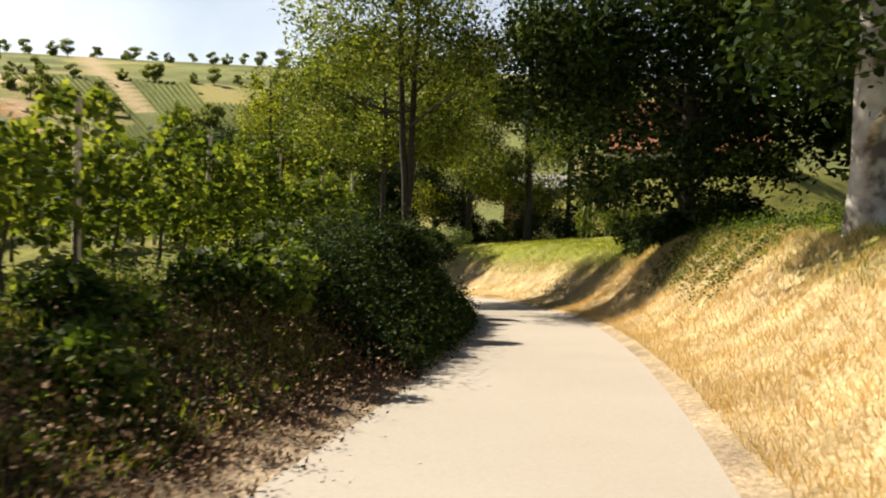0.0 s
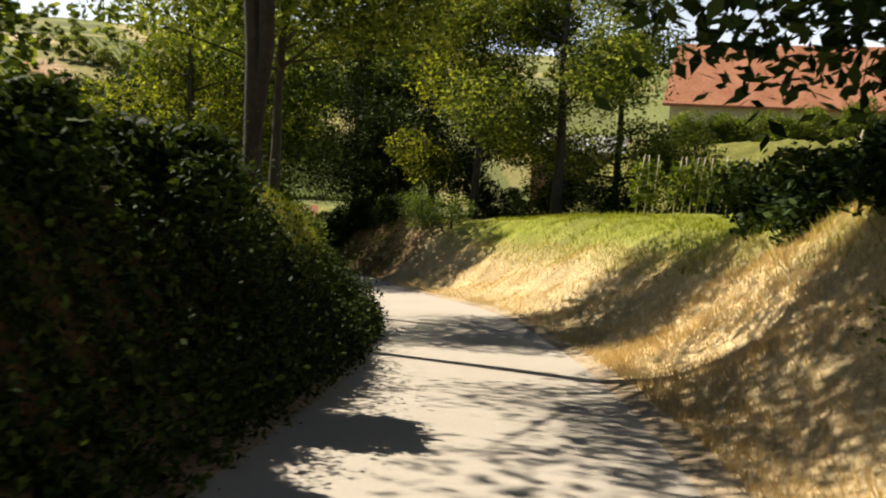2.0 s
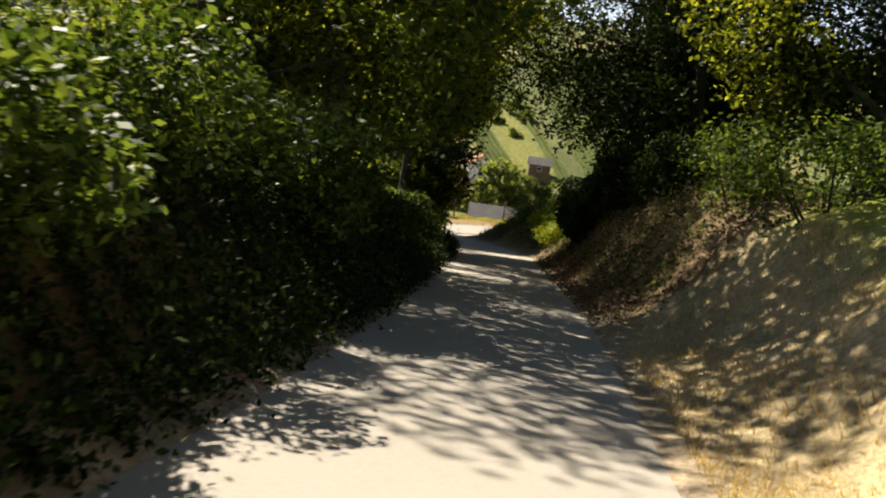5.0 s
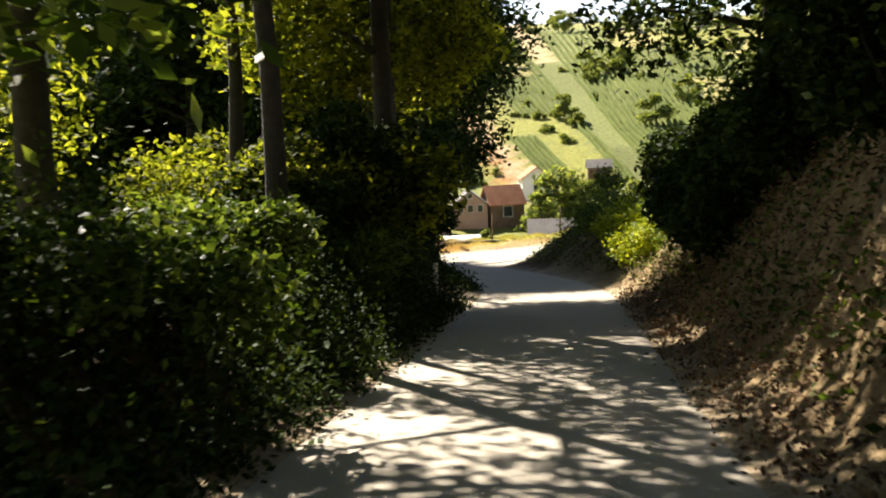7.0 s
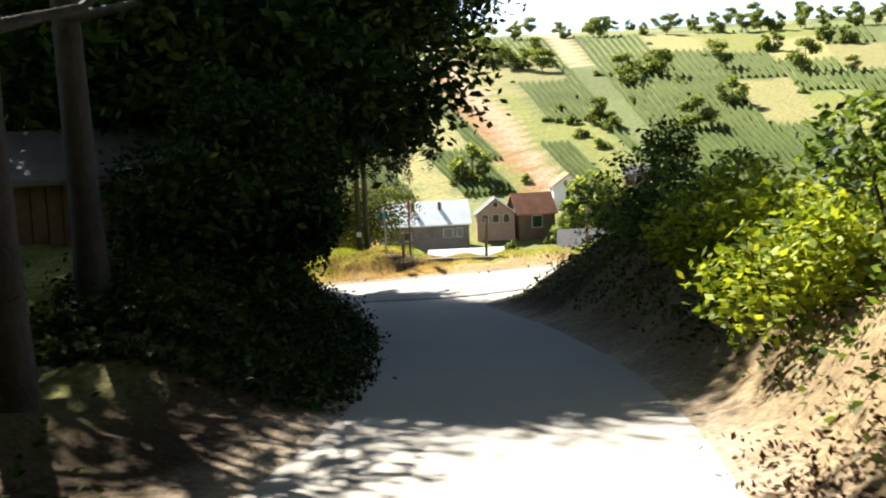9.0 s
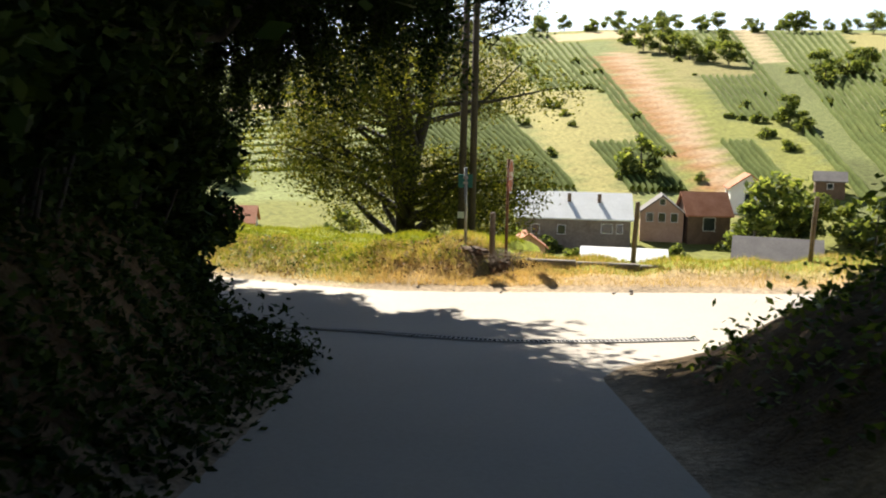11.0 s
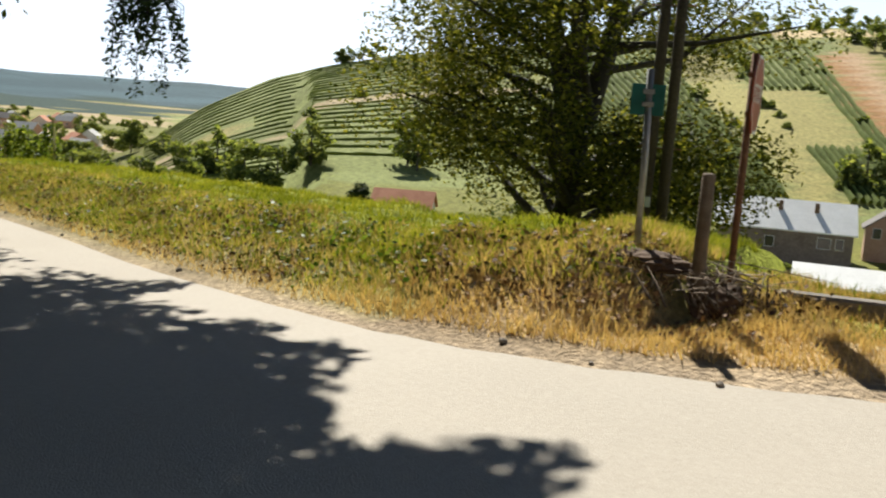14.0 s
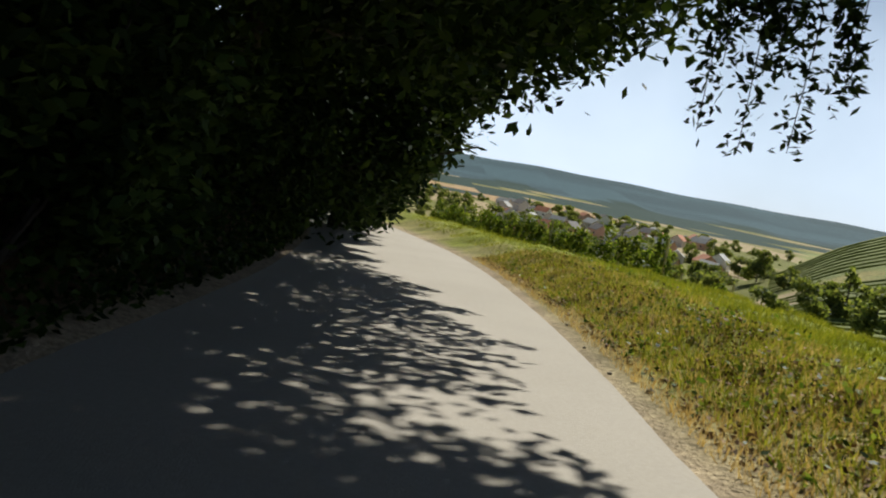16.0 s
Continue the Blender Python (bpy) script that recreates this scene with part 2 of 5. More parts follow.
def land(x, y):
    """Height of the ground at flat arrays x, y."""
    x, y = np.asarray(x, float), np.asarray(y, float)
    d1, s1, z1, y1, _ = nearest(LANE, x, y)
    d2, s2, z2, _, x2 = nearest(MAIN, x, y)
    sd, zr = road_field(x, y)
    right = s1 > 0
    hb = np.where(right, np.interp(y1, *BANK_R), np.interp(y1, *BANK_L))
    wb = np.where(right, np.interp(y1, *WIDE_R), np.interp(y1, *WIDE_L))
    u = np.clip((sd - 0.25) / wb, 0, None)
    lane_side = z1 + hb * step(u, 0, 1.0) + np.where(right, 0.05, 0.02) * np.clip(sd - wb, 0, 12)
    # the far side of the main road: a low grassy lip, then the fall to the valley
    north = s2 < 0
    lip = 0.42 + 0.16 * step(x2, -25, -23.5) - 0.5 * step(x2, -22.4, -20.8)
    steep = step(x2, -24, -21.5)
    foot = step(x2, -22.0, -21.0)
    north_side = z2 + lip * step(sd, 0.2 + 1.2 * foot, 1.7 + 0.4 * foot) - (0.03 + 0.25 * steep) * np.clip(sd - 2.9, 0, 2.1) - (0.26 + 0.18 * step(-x2, 37, 53)) * np.clip(sd - 5 + 1.6 * step(-x2, 38, 55), 0, 60)
    south_side = z2 + 1.9 * step(sd, 0.3, 2.2) + 0.06 * np.clip(sd - 2.2, 0, 40)
    wm = step(d1 - d2, -3.0, 3.0)
    near = np.where(north, north_side, lane_side * (1 - wm) + south_side * wm)
    # far land: valley, the hill beyond, the plain
    jx, jy = x + 18.0, y - 88.0
    r, phi = np.hypot(jx, jy), np.degrees(np.arctan2(-jx, jy))
    rr = np.interp(phi, *FAR)
    top = -9.5 + rr * np.tan(np.radians(np.interp(phi, *RIDGE)))
    floor = np.where(phi > 60, -25 - 12 * step(r, 120, 300), -25 + 4 * step(r, 110, 170))
    hill = floor + (top - floor) * np.clip((r - 165) / (rr - 165), 0, 1) ** 0.92
    behind = 0.112 * np.clip(r - rr - 15, 0, 520) * step(phi, -40, -10) * (1 - step(phi, 34, 50))
    hill = np.where(r > rr, top - 0.12 * np.clip(r - rr, 0, 15 + 200 * step(phi, 34, 50)) + behind, hill)
    rise = 86 + 3 * np.sin(np.radians(phi) * 9 + 1) + 3 * np.sin(np.radians(phi) * 23) + 2 * np.sin(np.radians(phi) * 61)
    plain = -37 + rise * step(r, 2600, 4200)
    wplain = step(phi, 66, 77)
    far = hill * (1 - wplain) + np.where(r < 260, floor, np.maximum(plain, -37)) * wplain
    far = np.maximum(far, plain)
    back = z1 + np.where(right, 0.05 * np.clip(d1, 0, 80), -0.11 * np.clip(d1 - 14, 0, 170)) + np.where(right, 2.0, 1.0)
    wn_ = step(phi, -75, -45) * (1 - step(phi, 105, 125))
    wn_ = wn_ * step(y, 60, 100) + (1 - step(y, 60, 100)) * step(y, -10, 100) * step(d1, 60, 140) * (phi > 0)
    wn_ = np.where(r > 110, step(phi, -75, -45) * (1 - step(phi, 115, 135)), wn_)
    distant = far * wn_ + back * (1 - wn_)
    dn = np.minimum(d1, d2)
    wf = np.where(north & (d2 < d1 + 6), step(dn, 14, 90), step(dn, 10, 40))
    z = near * (1 - wf) + distant * wf
    bumps = 0.07 * np.sin(x * 1.7 + 0.6 * np.sin(y * 1.1)) * np.sin(y * 1.3 + 1.0) + 0.05 * np.sin(x * 3.9 + y * 2.3) + 0.03 * np.sin(y * 5.1 - x * 4.4)
    z = z + 4.0 * (1 - step(np.hypot(x - 20, y - 75), 9, 17))
    z = z + bumps * step(sd, 0.3, 1.5) * np.where(dn < 60, 1.0, 0.0)
    w = step(sd, 0.0, 0.35)
    return zr * (1 - w) + z * w + 0.2 * np.clip(sd, -0.5, 0.3)


def land1(x, y):
    return float(land(np.array([x]), np.array([y]))[0])


def mesh_object(name, verts, faces, mat, smooth=False, parent=None):
    me = bpy.data.meshes.new(name)
    v, f = np.asarray(verts, np.float32), np.asarray(faces, np.int32)
    k = f.shape[1]
    me.vertices.add(len(v))
    me.vertices.foreach_set("co", v.ravel())
    me.loops.add(f.size)
    me.loops.foreach_set("vertex_index", f.ravel())
    me.polygons.add(len(f))
    me.polygons.foreach_set("loop_start", np.arange(len(f), dtype=np.int32) * k)
    me.update(calc_edges=True)
    if smooth:
        me.polygons.foreach_set("use_smooth", np.ones(len(me.polygons), bool))
    me.materials.append(mat)
    me.update()
    ob = new(name, me)
    if parent:
        ob.parent = parent
    return ob


def axis_steps(lo, hi, fine, reach, grow=1.13):
    mid = np.arange(lo, hi + fine / 2, fine)
    up, dn, v, w, s = [], [], hi, lo, fine
    while v < reach:
        s = min(s * grow, 5.5) if v - hi < 420 else s * grow
        v += s
        w -= s
        up.append(v)
        dn.append(w)
    return np.r_[dn[::-1], mid, up]


def grid_faces(nx, ny):
    i = np.arange(nx * ny).reshape(ny, nx)
    return np.stack([i[:-1, :-1], i[:-1, 1:], i[1:, 1:], i[1:, :-1]], -1).reshape(-1, 4)


gx, gy = axis_steps(-48, 12, 0.33, 4700, 1.055), axis_steps(-8, 106, 0.33, 4700, 1.055)
GX, GY = np.meshgrid(gx, gy)
gz = land(GX.ravel(), GY.ravel())


def slant(r):
    """How far, in degrees, the field edges lean to the left up the slope."""
    return np.interp(r, [165, 185, 210, 240, 280, 330, 380, 430, 900], [0.0, 2.0, 4.0, 5.6, 7.1, 8.5, 9.4, 10.2, 10.6]) * 0.95


def hill_uv(x, y):
    jx, jy = x + 18.0, y - 88.0
    r, phi = np.hypot(jx, jy), np.degrees(np.arctan2(-jx, jy))
    rr = np.interp(phi, *FAR)
    return r, phi, phi - slant(r), (r - 165) / (rr - 165)


def cell(i, j, k=0):
    v = np.sin(i * 127.1 + j * 311.7 + k * 74.7) * 43758.5453
    return v - np.floor(v)


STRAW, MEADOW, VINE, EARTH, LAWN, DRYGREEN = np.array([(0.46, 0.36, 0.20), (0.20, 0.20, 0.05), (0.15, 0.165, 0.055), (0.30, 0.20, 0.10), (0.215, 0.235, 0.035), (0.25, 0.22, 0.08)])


def cover(x, y):
    """Colour of what grows on the ground, with distance haze in the far hills' tint."""
    n = len(x)
    d1, s1, z1, y1, _ = nearest(LANE, x, y)
    d2, s2, z2, _, x2 = nearest(MAIN, x, y)
    sd, _ = road_field(x, y)
    c = np.tile(MEADOW * 0.9, (n, 1))

    def mix(w, col):
        nonlocal c
        c = c * (1 - w[:, None]) + np.asarray(col) * w[:, None]
    wav = 0.5 + 0.25 * np.sin(x * 0.9 + 1.3 * np.sin(y * 0.5)) + 0.25 * np.sin(y * 0.8 + x * 0.33)
    right = s1 > 0
    near_lane = (y < 87) & (d1 < 14)
    mix(np.where(near_lane & right, 1 - step(sd, 1.6 + wav, 3.6), 0), STRAW)
    mix(np.where(near_lane & right & (y1 < 30), step(sd, 1.7 + 0.5 * wav, 3.4) * 0.8, 0), LAWN * 0.75)
    mix(np.where(near_lane & right & (y1 > 30) & (y1 < 54), step(sd, 1.9, 3.2) * (0.5 + 0.5 * wav), 0), LAWN)
    mix(np.where(near_lane & right & (y1 > 54), 0.8 * (1 - step(sd, 3, 5)), 0), EARTH * 0.6)
    # left bank soil darkened to a fifth, its deep shade in the colour
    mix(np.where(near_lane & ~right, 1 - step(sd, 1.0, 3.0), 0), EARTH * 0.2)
    mix(np.where(near_lane & ~right & (y1 > 28.5) & (y1 < 40), step(sd, 0.8, 1.5), 0), LAWN)
    north = (s2 < 0) & (d2 < 60)
    mix(np.where(north & (d2 < 16), 1.0, 0), LAWN)
    mix(np.where(north, (1 - step(sd, 0.7, 2.4)) * 0.75 * wav, 0), STRAW * 0.8)
    mix(np.where(north & (x2 > -23.5) & (x2 < -12), 1 - step(sd, 0.8, 2.2), 0), np.array((0.40, 0.285, 0.15)))
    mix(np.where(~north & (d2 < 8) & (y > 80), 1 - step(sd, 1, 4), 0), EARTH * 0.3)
    mix(1 - step(sd, 0.05, 0.5), (0.36, 0.28, 0.19))
    # hill fields
    r, phi, u, f = hill_uv(x, y)
    hill = (r > 150) & (phi > -70) & (phi < 72)
    ui, ri = np.floor(u / 3.4), np.floor(r / 62 + 3 * cell(np.floor(u / 3.4), 1))
    k = cell(ui, ri)
    hc = np.where((k < 0.12)[:, None], MEADOW * 1.1, np.where((k < 0.86)[:, None], VINE * (0.75 + 0.7 * cell(ui, ri, 2))[:, None], DRYGREEN * (0.9 + 0.5 * cell(ui, ri, 4))[:, None]))
    fi = np.floor(f * 11)
    kf = cell(fi, np.floor(phi / 16))
    hl = np.where((kf < 0.85)[:, None], VINE * (1.0 + 0.7 * cell(fi, 3))[:, None], np.where((kf < 0.93)[:, None], MEADOW, DRYGREEN * 1.1))
    hc = np.where((phi > 43)[:, None], hl, hc)
    hc = np.where(((u > 21.2) & (u < 22.4) & (r < 330))[:, None], np.array((0.31, 0.165, 0.065)), hc)
    hc = np.where(((u >= 19.6) & (u <= 21.2) & (r < 340))[:, None], np.array((0.42, 0.29, 0.17)), hc)
    hc = np.where(((u >= 18.9) & (u < 19.6) & (r < 330))[:, None], MEADOW * 0.95, hc)
    hc = np.where(((u > 11.2) & (u < 12.6) & (r > 320))[:, None], STRAW * 0.9, hc)
    hc = np.where(((phi > 27) & (phi < 33) & (f > 0.86) & (f < 0.97))[:, None], STRAW * 1.1, hc)
    hc = np.where(((phi > 46) & (phi < 62) & (np.abs(f - 0.42) < 0.025))[:, None], STRAW * 0.8, hc)
    c = np.where(hill[:, None], hc, c)
    plain = (phi >= 68) & (r > 200)
    px, py = np.floor(x / 90 + 0.3 * np.sin(y / 60)), np.floor(y / 55)
    kp = cell(px, py)
    pc = np.where((kp < 0.45)[:, None], MEADOW * 0.8, np.where((kp < 0.7)[:, None], DRYGREEN * 0.9, STRAW * 0.75))
    pc = np.where(((r > 900) & (r < 1250) & (phi > 79))[:, None], EARTH * 1.25, pc)
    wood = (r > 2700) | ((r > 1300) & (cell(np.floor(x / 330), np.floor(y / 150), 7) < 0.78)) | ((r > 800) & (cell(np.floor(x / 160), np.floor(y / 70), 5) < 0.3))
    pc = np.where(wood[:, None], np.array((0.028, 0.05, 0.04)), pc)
    # far hills tinted bluish: distance haze put into the base colour
    far_haze = r > 2700 + 260 * np.sin(phi * 0.9)
    pc = np.where(far_haze[:, None], np.array((0.05, 0.085, 0.10)) * (0.85 + 0.4 * cell(np.floor(x / 240), np.floor(y / 240), 9))[:, None], pc)
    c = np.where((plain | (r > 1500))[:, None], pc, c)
    return c


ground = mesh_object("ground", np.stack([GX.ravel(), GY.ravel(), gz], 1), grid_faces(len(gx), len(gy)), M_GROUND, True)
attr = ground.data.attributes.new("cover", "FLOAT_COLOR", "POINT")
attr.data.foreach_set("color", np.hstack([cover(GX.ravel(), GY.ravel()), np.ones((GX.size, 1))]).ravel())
tagged(ground, "dry grassy banks, verges and vineyard hills of a valley", "ground", kind="structure")


def paved_mesh():
    x, y = np.arange(-112, 32, 0.3), np.arange(-24, 114, 0.3)
    X, Y = np.meshgrid(x, y)
    sd = np.full(X.shape, 9.0)
    # only look near the lines
    near = np.zeros(X.shape, bool)
    for px, py, _ in spline(LANE, 400).tolist() + spline(MAIN, 500).tolist():
        i, j = int((px + 112) / 0.3), int((py + 24) / 0.3)
        near[max(j - 14, 0):j + 15, max(i - 14, 0):i + 15] = True
    xs, ys = X[near], Y[near]
    d, _ = road_field(xs, ys)
    e = 0.05
    gxx = (road_field(xs + e, ys)[0] - d) / e
    gyy = (road_field(xs, ys + e)[0] - d) / e
    wob = 0.05 * np.sin(xs * 3.1) * np.sin(ys * 2.7) + 0.03 * np.sin(xs * 9.1 + ys * 7.3)
    over = np.where(d > 0.25, d - 0.25 + wob, 0)
    nx_, ny_ = xs - gxx * over, ys - gyy * over
    sd[near] = d
    X[near], Y[near] = nx_, ny_
    keep = sd < 0.66
    idx = -np.ones(X.shape, int)
    cells = keep[:-1, :-1] & keep[1:, :-1] & keep[:-1, 1:] & keep[1:, 1:]
    used = np.zeros(X.shape, bool)
    for a in (slice(None, -1), slice(1, None)):
        for b in (slice(None, -1), slice(1, None)):
            used[a, b] |= cells
    idx[used] = np.arange(used.sum())
    f = np.stack([idx[:-1, :-1][cells], idx[:-1, 1:][cells], idx[1:, 1:][cells], idx[1:, :-1][cells]], 1)
    vx, vy = X[used], Y[used]
    vz = road_field(vx, vy)[1]
    return np.stack([vx, vy, vz], 1), f


rv, rf = paved_mesh()
road = mesh_object("road", rv, rf, M_ROAD, True)
tagged(road, "narrow pale worn asphalt lane meeting a wider road", "road", kind="structure")


# ---------------------------------------------------------------- plants
def leaf_cloud(rng, clumps, size, droop=0.3, aspect=0.5):
    """Leaf rhombs scattered in clumps (x, y, z, rx, ry, rz, count), mostly near each clump's skin."""
    c = np.concatenate([np.repeat(np.array([k[:6]], float), int(k[6]), 0) for k in clumps])
    n = len(c)
    v = rng.normal(size=(n, 3))
    v /= np.linalg.norm(v, axis=1)[:, None]
    rad = rng.uniform(0.25, 1.0, n) ** 0.5 * rng.normal(1, 0.10, n)
    p = c[:, :3] + v * rad[:, None] * c[:, 3:6]
    p[:, 2] -= droop * rng.random(n) * rad
    a = rng.normal(size=(n, 3)) * (1, 1, 0.55)
    a[:, 2] -= 0.35
    a /= np.linalg.norm(a, axis=1)[:, None]
    b = np.cross(a, rng.normal(size=(n, 3)) + (0, 0, 1.2))
    b /= np.linalg.norm(b, axis=1)[:, None] + 1e-9
    s = size * rng.uniform(0.6, 1.3, n)[:, None]
    q = np.stack([p - a * s, p + b * s * aspect, p + a * s, p - b * s * aspect], 1).reshape(-1, 3)
    return q, np.arange(4 * n).reshape(-1, 4)


def tube(path, radii, sides=7):
    """Verts and faces of a tapered tube along a path."""
    p = np.array(path, float)
    t = np.gradient(p, axis=0)
    t /= np.linalg.norm(t, axis=1)[:, None] + 1e-9
    ref = np.where(np.abs(t[:, 2:3]) > 0.9, [[1.0, 0, 0]], [[0, 0, 1.0]])
    u = np.cross(t, ref)
    u /= np.linalg.norm(u, axis=1)[:, None] + 1e-9
    w = np.cross(t, u)
    ang = np.linspace(0, 2 * np.pi, sides, endpoint=False)
    v = p[:, None] + np.array(radii)[:, None, None] * (np.cos(ang)[None, :, None] * u[:, None] + np.sin(ang)[None, :, None] * w[:, None])
    i = np.arange(len(p) * sides).reshape(len(p), sides)
    j = np.roll(i, -1, 1)
    f = np.stack([i[:-1], j[:-1], j[1:], i[1:]], -1).reshape(-1, 4)
    return v.reshape(-1, 3), f


def joined(parts):
    vs, fs, o = [], [], 0
    for v, f in parts:
        vs.append(v)
        fs.append(f + o)
        o += len(v)
    return np.vstack(vs), np.vstack(fs)


def spray(rng, root, place, leaf_mat, bark):
    """A hanging branch: drooping twigs from one point, each with small leaves along it."""
    ex, ey, ez, er, hang = place
    twigs, sprigs = [], []
    for k in range(30):
        u = rng.uniform(0.25, 1.0)
        a = rng.uniform(0, 6.28)
        wide = er * (1.35 - 0.9 * u) * rng.uniform(0.3, 1.3)
        p0 = np.array([ex + rng.normal(0, 0.04), ey + rng.normal(0, 0.04), ez - hang * u * rng.uniform(0.1, 0.5)])
        p2 = np.array([ex + math.cos(a) * wide, ey + math.sin(a) * wide, ez - hang * u])
        p1 = (p0 + p2) / 2 + (math.cos(a) * wide * 0.5, math.sin(a) * wide * 0.5, 0.12)
        twigs.append(tube([p0, p1, p2], [0.006, 0.004, 0.002], 4))
        w = rng.uniform(0.15, 1, 230)[:, None]
        along = p0 * (1 - w) ** 2 + 2 * p1 * w * (1 - w) + p2 * w ** 2
        sprigs += [(*b, 0.09, 0.09, 0.07, 1) for b in along]
    v, f = joined(twigs)
    branch = mesh_object("branch", v, f, bark, True, root)
    q, f = leaf_cloud(rng, sprigs, 0.030, 0.03, 0.45)
    mesh_object("foliage", q, f, leaf_mat, False, branch)


def tree(name, label, seed, height, crown_r, crown_low, leaves, leaf, leaf_mat, trunk_r=0.2, lean=(0, 0), forks=1, bark=None, clump=1.0, droop=0.4, category="tree", limbs=12, flat=1.0, aspect=0.5, extra=(), bias=(0, 0), trim=None, top_thin=0.0, spread=0.35, fork_at=0.0):
    """A tree at its foot: tapered trunk, limbs, and a crown of leaf clumps round the limbs' ends."""
    rng = np.random.default_rng(seed)
    root = new(name)
    tubes, ends = [], []
    for k in range(forks):
        sp = (k - (forks - 1) / 2) * spread
        path, h = [], 0.0
        x = y = 0.0
        dirx, diry = lean[0] + sp, lean[1] + rng.normal(0, 0.05)
        for h in np.linspace(-0.4, height * 0.86, 10):
            path.append((x, y, h))
            if h >= fork_at:
                x += (dirx * 0.16 + rng.normal(0, 0.03)) * height / 10
                y += (diry * 0.16 + rng.normal(0, 0.03)) * height / 10
        path = np.array(path)
        rad = trunk_r * np.linspace(1.25, 0.25, 10) ** 0.9
        rad[0] *= 1.25
        tubes.append(tube(path, rad, 9))
        for i in range(limbs):
            u = rng.uniform(max(crown_low / height - 0.12, 0.08), 0.95)
            base = np.array([np.interp(u * height * 0.86, path[:, 2], path[:, q]) for q in range(3)])
            ang = 2.4 * i + rng.uniform(-0.5, 0.5)
            reach = crown_r * rng.uniform(0.55, 0.95) * (1 - 0.45 * max(u - 0.55, 0) / 0.45)
            tip = base + [math.cos(ang) * reach, math.sin(ang) * reach, reach * rng.uniform(0.1, 0.6) * flat]
            tip[:2] += np.array(bias) * rng.uniform(0.4, 1.15)
            while trim and not trim(tip[None])[0] and reach > 0.5:
                reach *= 0.8
                tip = base + (tip - base) * 0.8
            mid = (base + tip) / 2 + rng.normal(0, 0.12, 3) * reach * 0.5
            r0 = np.interp(u, [0, 1], [trunk_r * 0.55, trunk_r * 0.15])
            tubes.append(tube([base, mid, tip], [r0, r0 * 0.6, r0 * 0.2], 6))
            ends += [tip, (mid + tip) / 2 + rng.normal(0, 0.2, 3) * reach * 0.3]
        ends.append(path[-1])
    for ex, ey, ez, er, hang in extra:
        b0 = np.array([np.interp(ez * 0.8, path[:, 2], path[:, q]) for q in range(3)])
        tubes.append(tube([b0, (b0 + (ex, ey, ez + 0.6)) / 2 + (0, 0, 0.5), (ex, ey, ez)], [trunk_r * 0.3, trunk_r * 0.18, 0.025], 6))
    v, f = joined(tubes)
    mesh_object("trunk", v, f, bark or M_BARK, True, root)
    clumps = []
    for e in ends:
        r = crown_r * clump * rng.uniform(0.28, 0.5)
        e = np.array(e)
        e[2] = max(e[2], crown_low + r * 0.4)
        clumps.append((*e, r, r, r * 0.75, 1))
    vol = np.array([c[3] ** 2 for c in clumps])
    vol *= 1 - top_thin * step(np.array([c[2] for c in clumps]), height * 0.45, height * 0.75)
    cnt = np.maximum(leaves * vol / vol.sum(), 20)
    q, f = leaf_cloud(rng, [(*c[:6], n) for c, n in zip(clumps, cnt)], leaf, droop, aspect)
    if trim:
        q = q.reshape(-1, 4, 3)
        q = q[trim(q.mean(1))].reshape(-1, 3)
        f = np.arange(len(q)).reshape(-1, 4)
    mesh_object("crown", q, f, leaf_mat, False, root)
    for e in extra:
        spray(rng, root, e, leaf_mat, bark or M_BARK)
    return tagged(root, label, category)


def put(ob, x, y, dz=0.0, turn=0.0, size=1.0):
    ob.matrix_basis = pose(x, y, land1(x, y) + dz, 0, 0, turn) @ Matrix.Scale(size, 4)
    return ob


def shrub(name, label, seed, rx, ry, h, leaves, leaf, leaf_mat, category="bush", lumps=9, aspect=0.5):
    """A bush of leaf clumps over a few stems."""
    rng = np.random.default_rng(seed)
    root = new(name)
    tubes, clumps = [], []
    for i in range(lumps):
        a, u = rng.uniform(0, 6.28), rng.uniform(0, 1) ** 0.6
        x, y = math.cos(a) * rx * u * 0.75, math.sin(a) * ry * u * 0.75
        z = h * (rng.uniform(0.06, 0.35) if i % 3 == 0 else rng.uniform(0.3, 0.8)) * (1 - 0.35 * u)
        r = min(rx, ry, h) * rng.uniform(0.35, 0.55)
        clumps.append((x, y, z, r, r, r * 0.85, leaves / lumps))
        tubes.append(tube([(x * 0.3, y * 0.3, -0.2), (x * 0.7, y * 0.7, z * 0.5), (x, y, z + r * 0.5)], [0.022, 0.016, 0.006], 5))
    v, f = joined(tubes)
    mesh_object("branchwork", v, f, M_SHADEBARK, True, root)["kind"] = "stuff"
    q, f = leaf_cloud(rng, clumps, leaf, 0.1, aspect)
    mesh_object("foliage", q, f, leaf_mat, False, root)
    return tagged(root, label, category)



def lane_at(y, lat):
    i = int(np.abs(LANE[:, 1] - y).argmin())
    i = min(max(i, 1), len(LANE) - 2)
    t = LANE[i + 1, :2] - LANE[i - 1, :2]
    t /= np.linalg.norm(t)
    return LANE[i, 0] + t[1] * lat, LANE[i, 1] - t[0] * lat


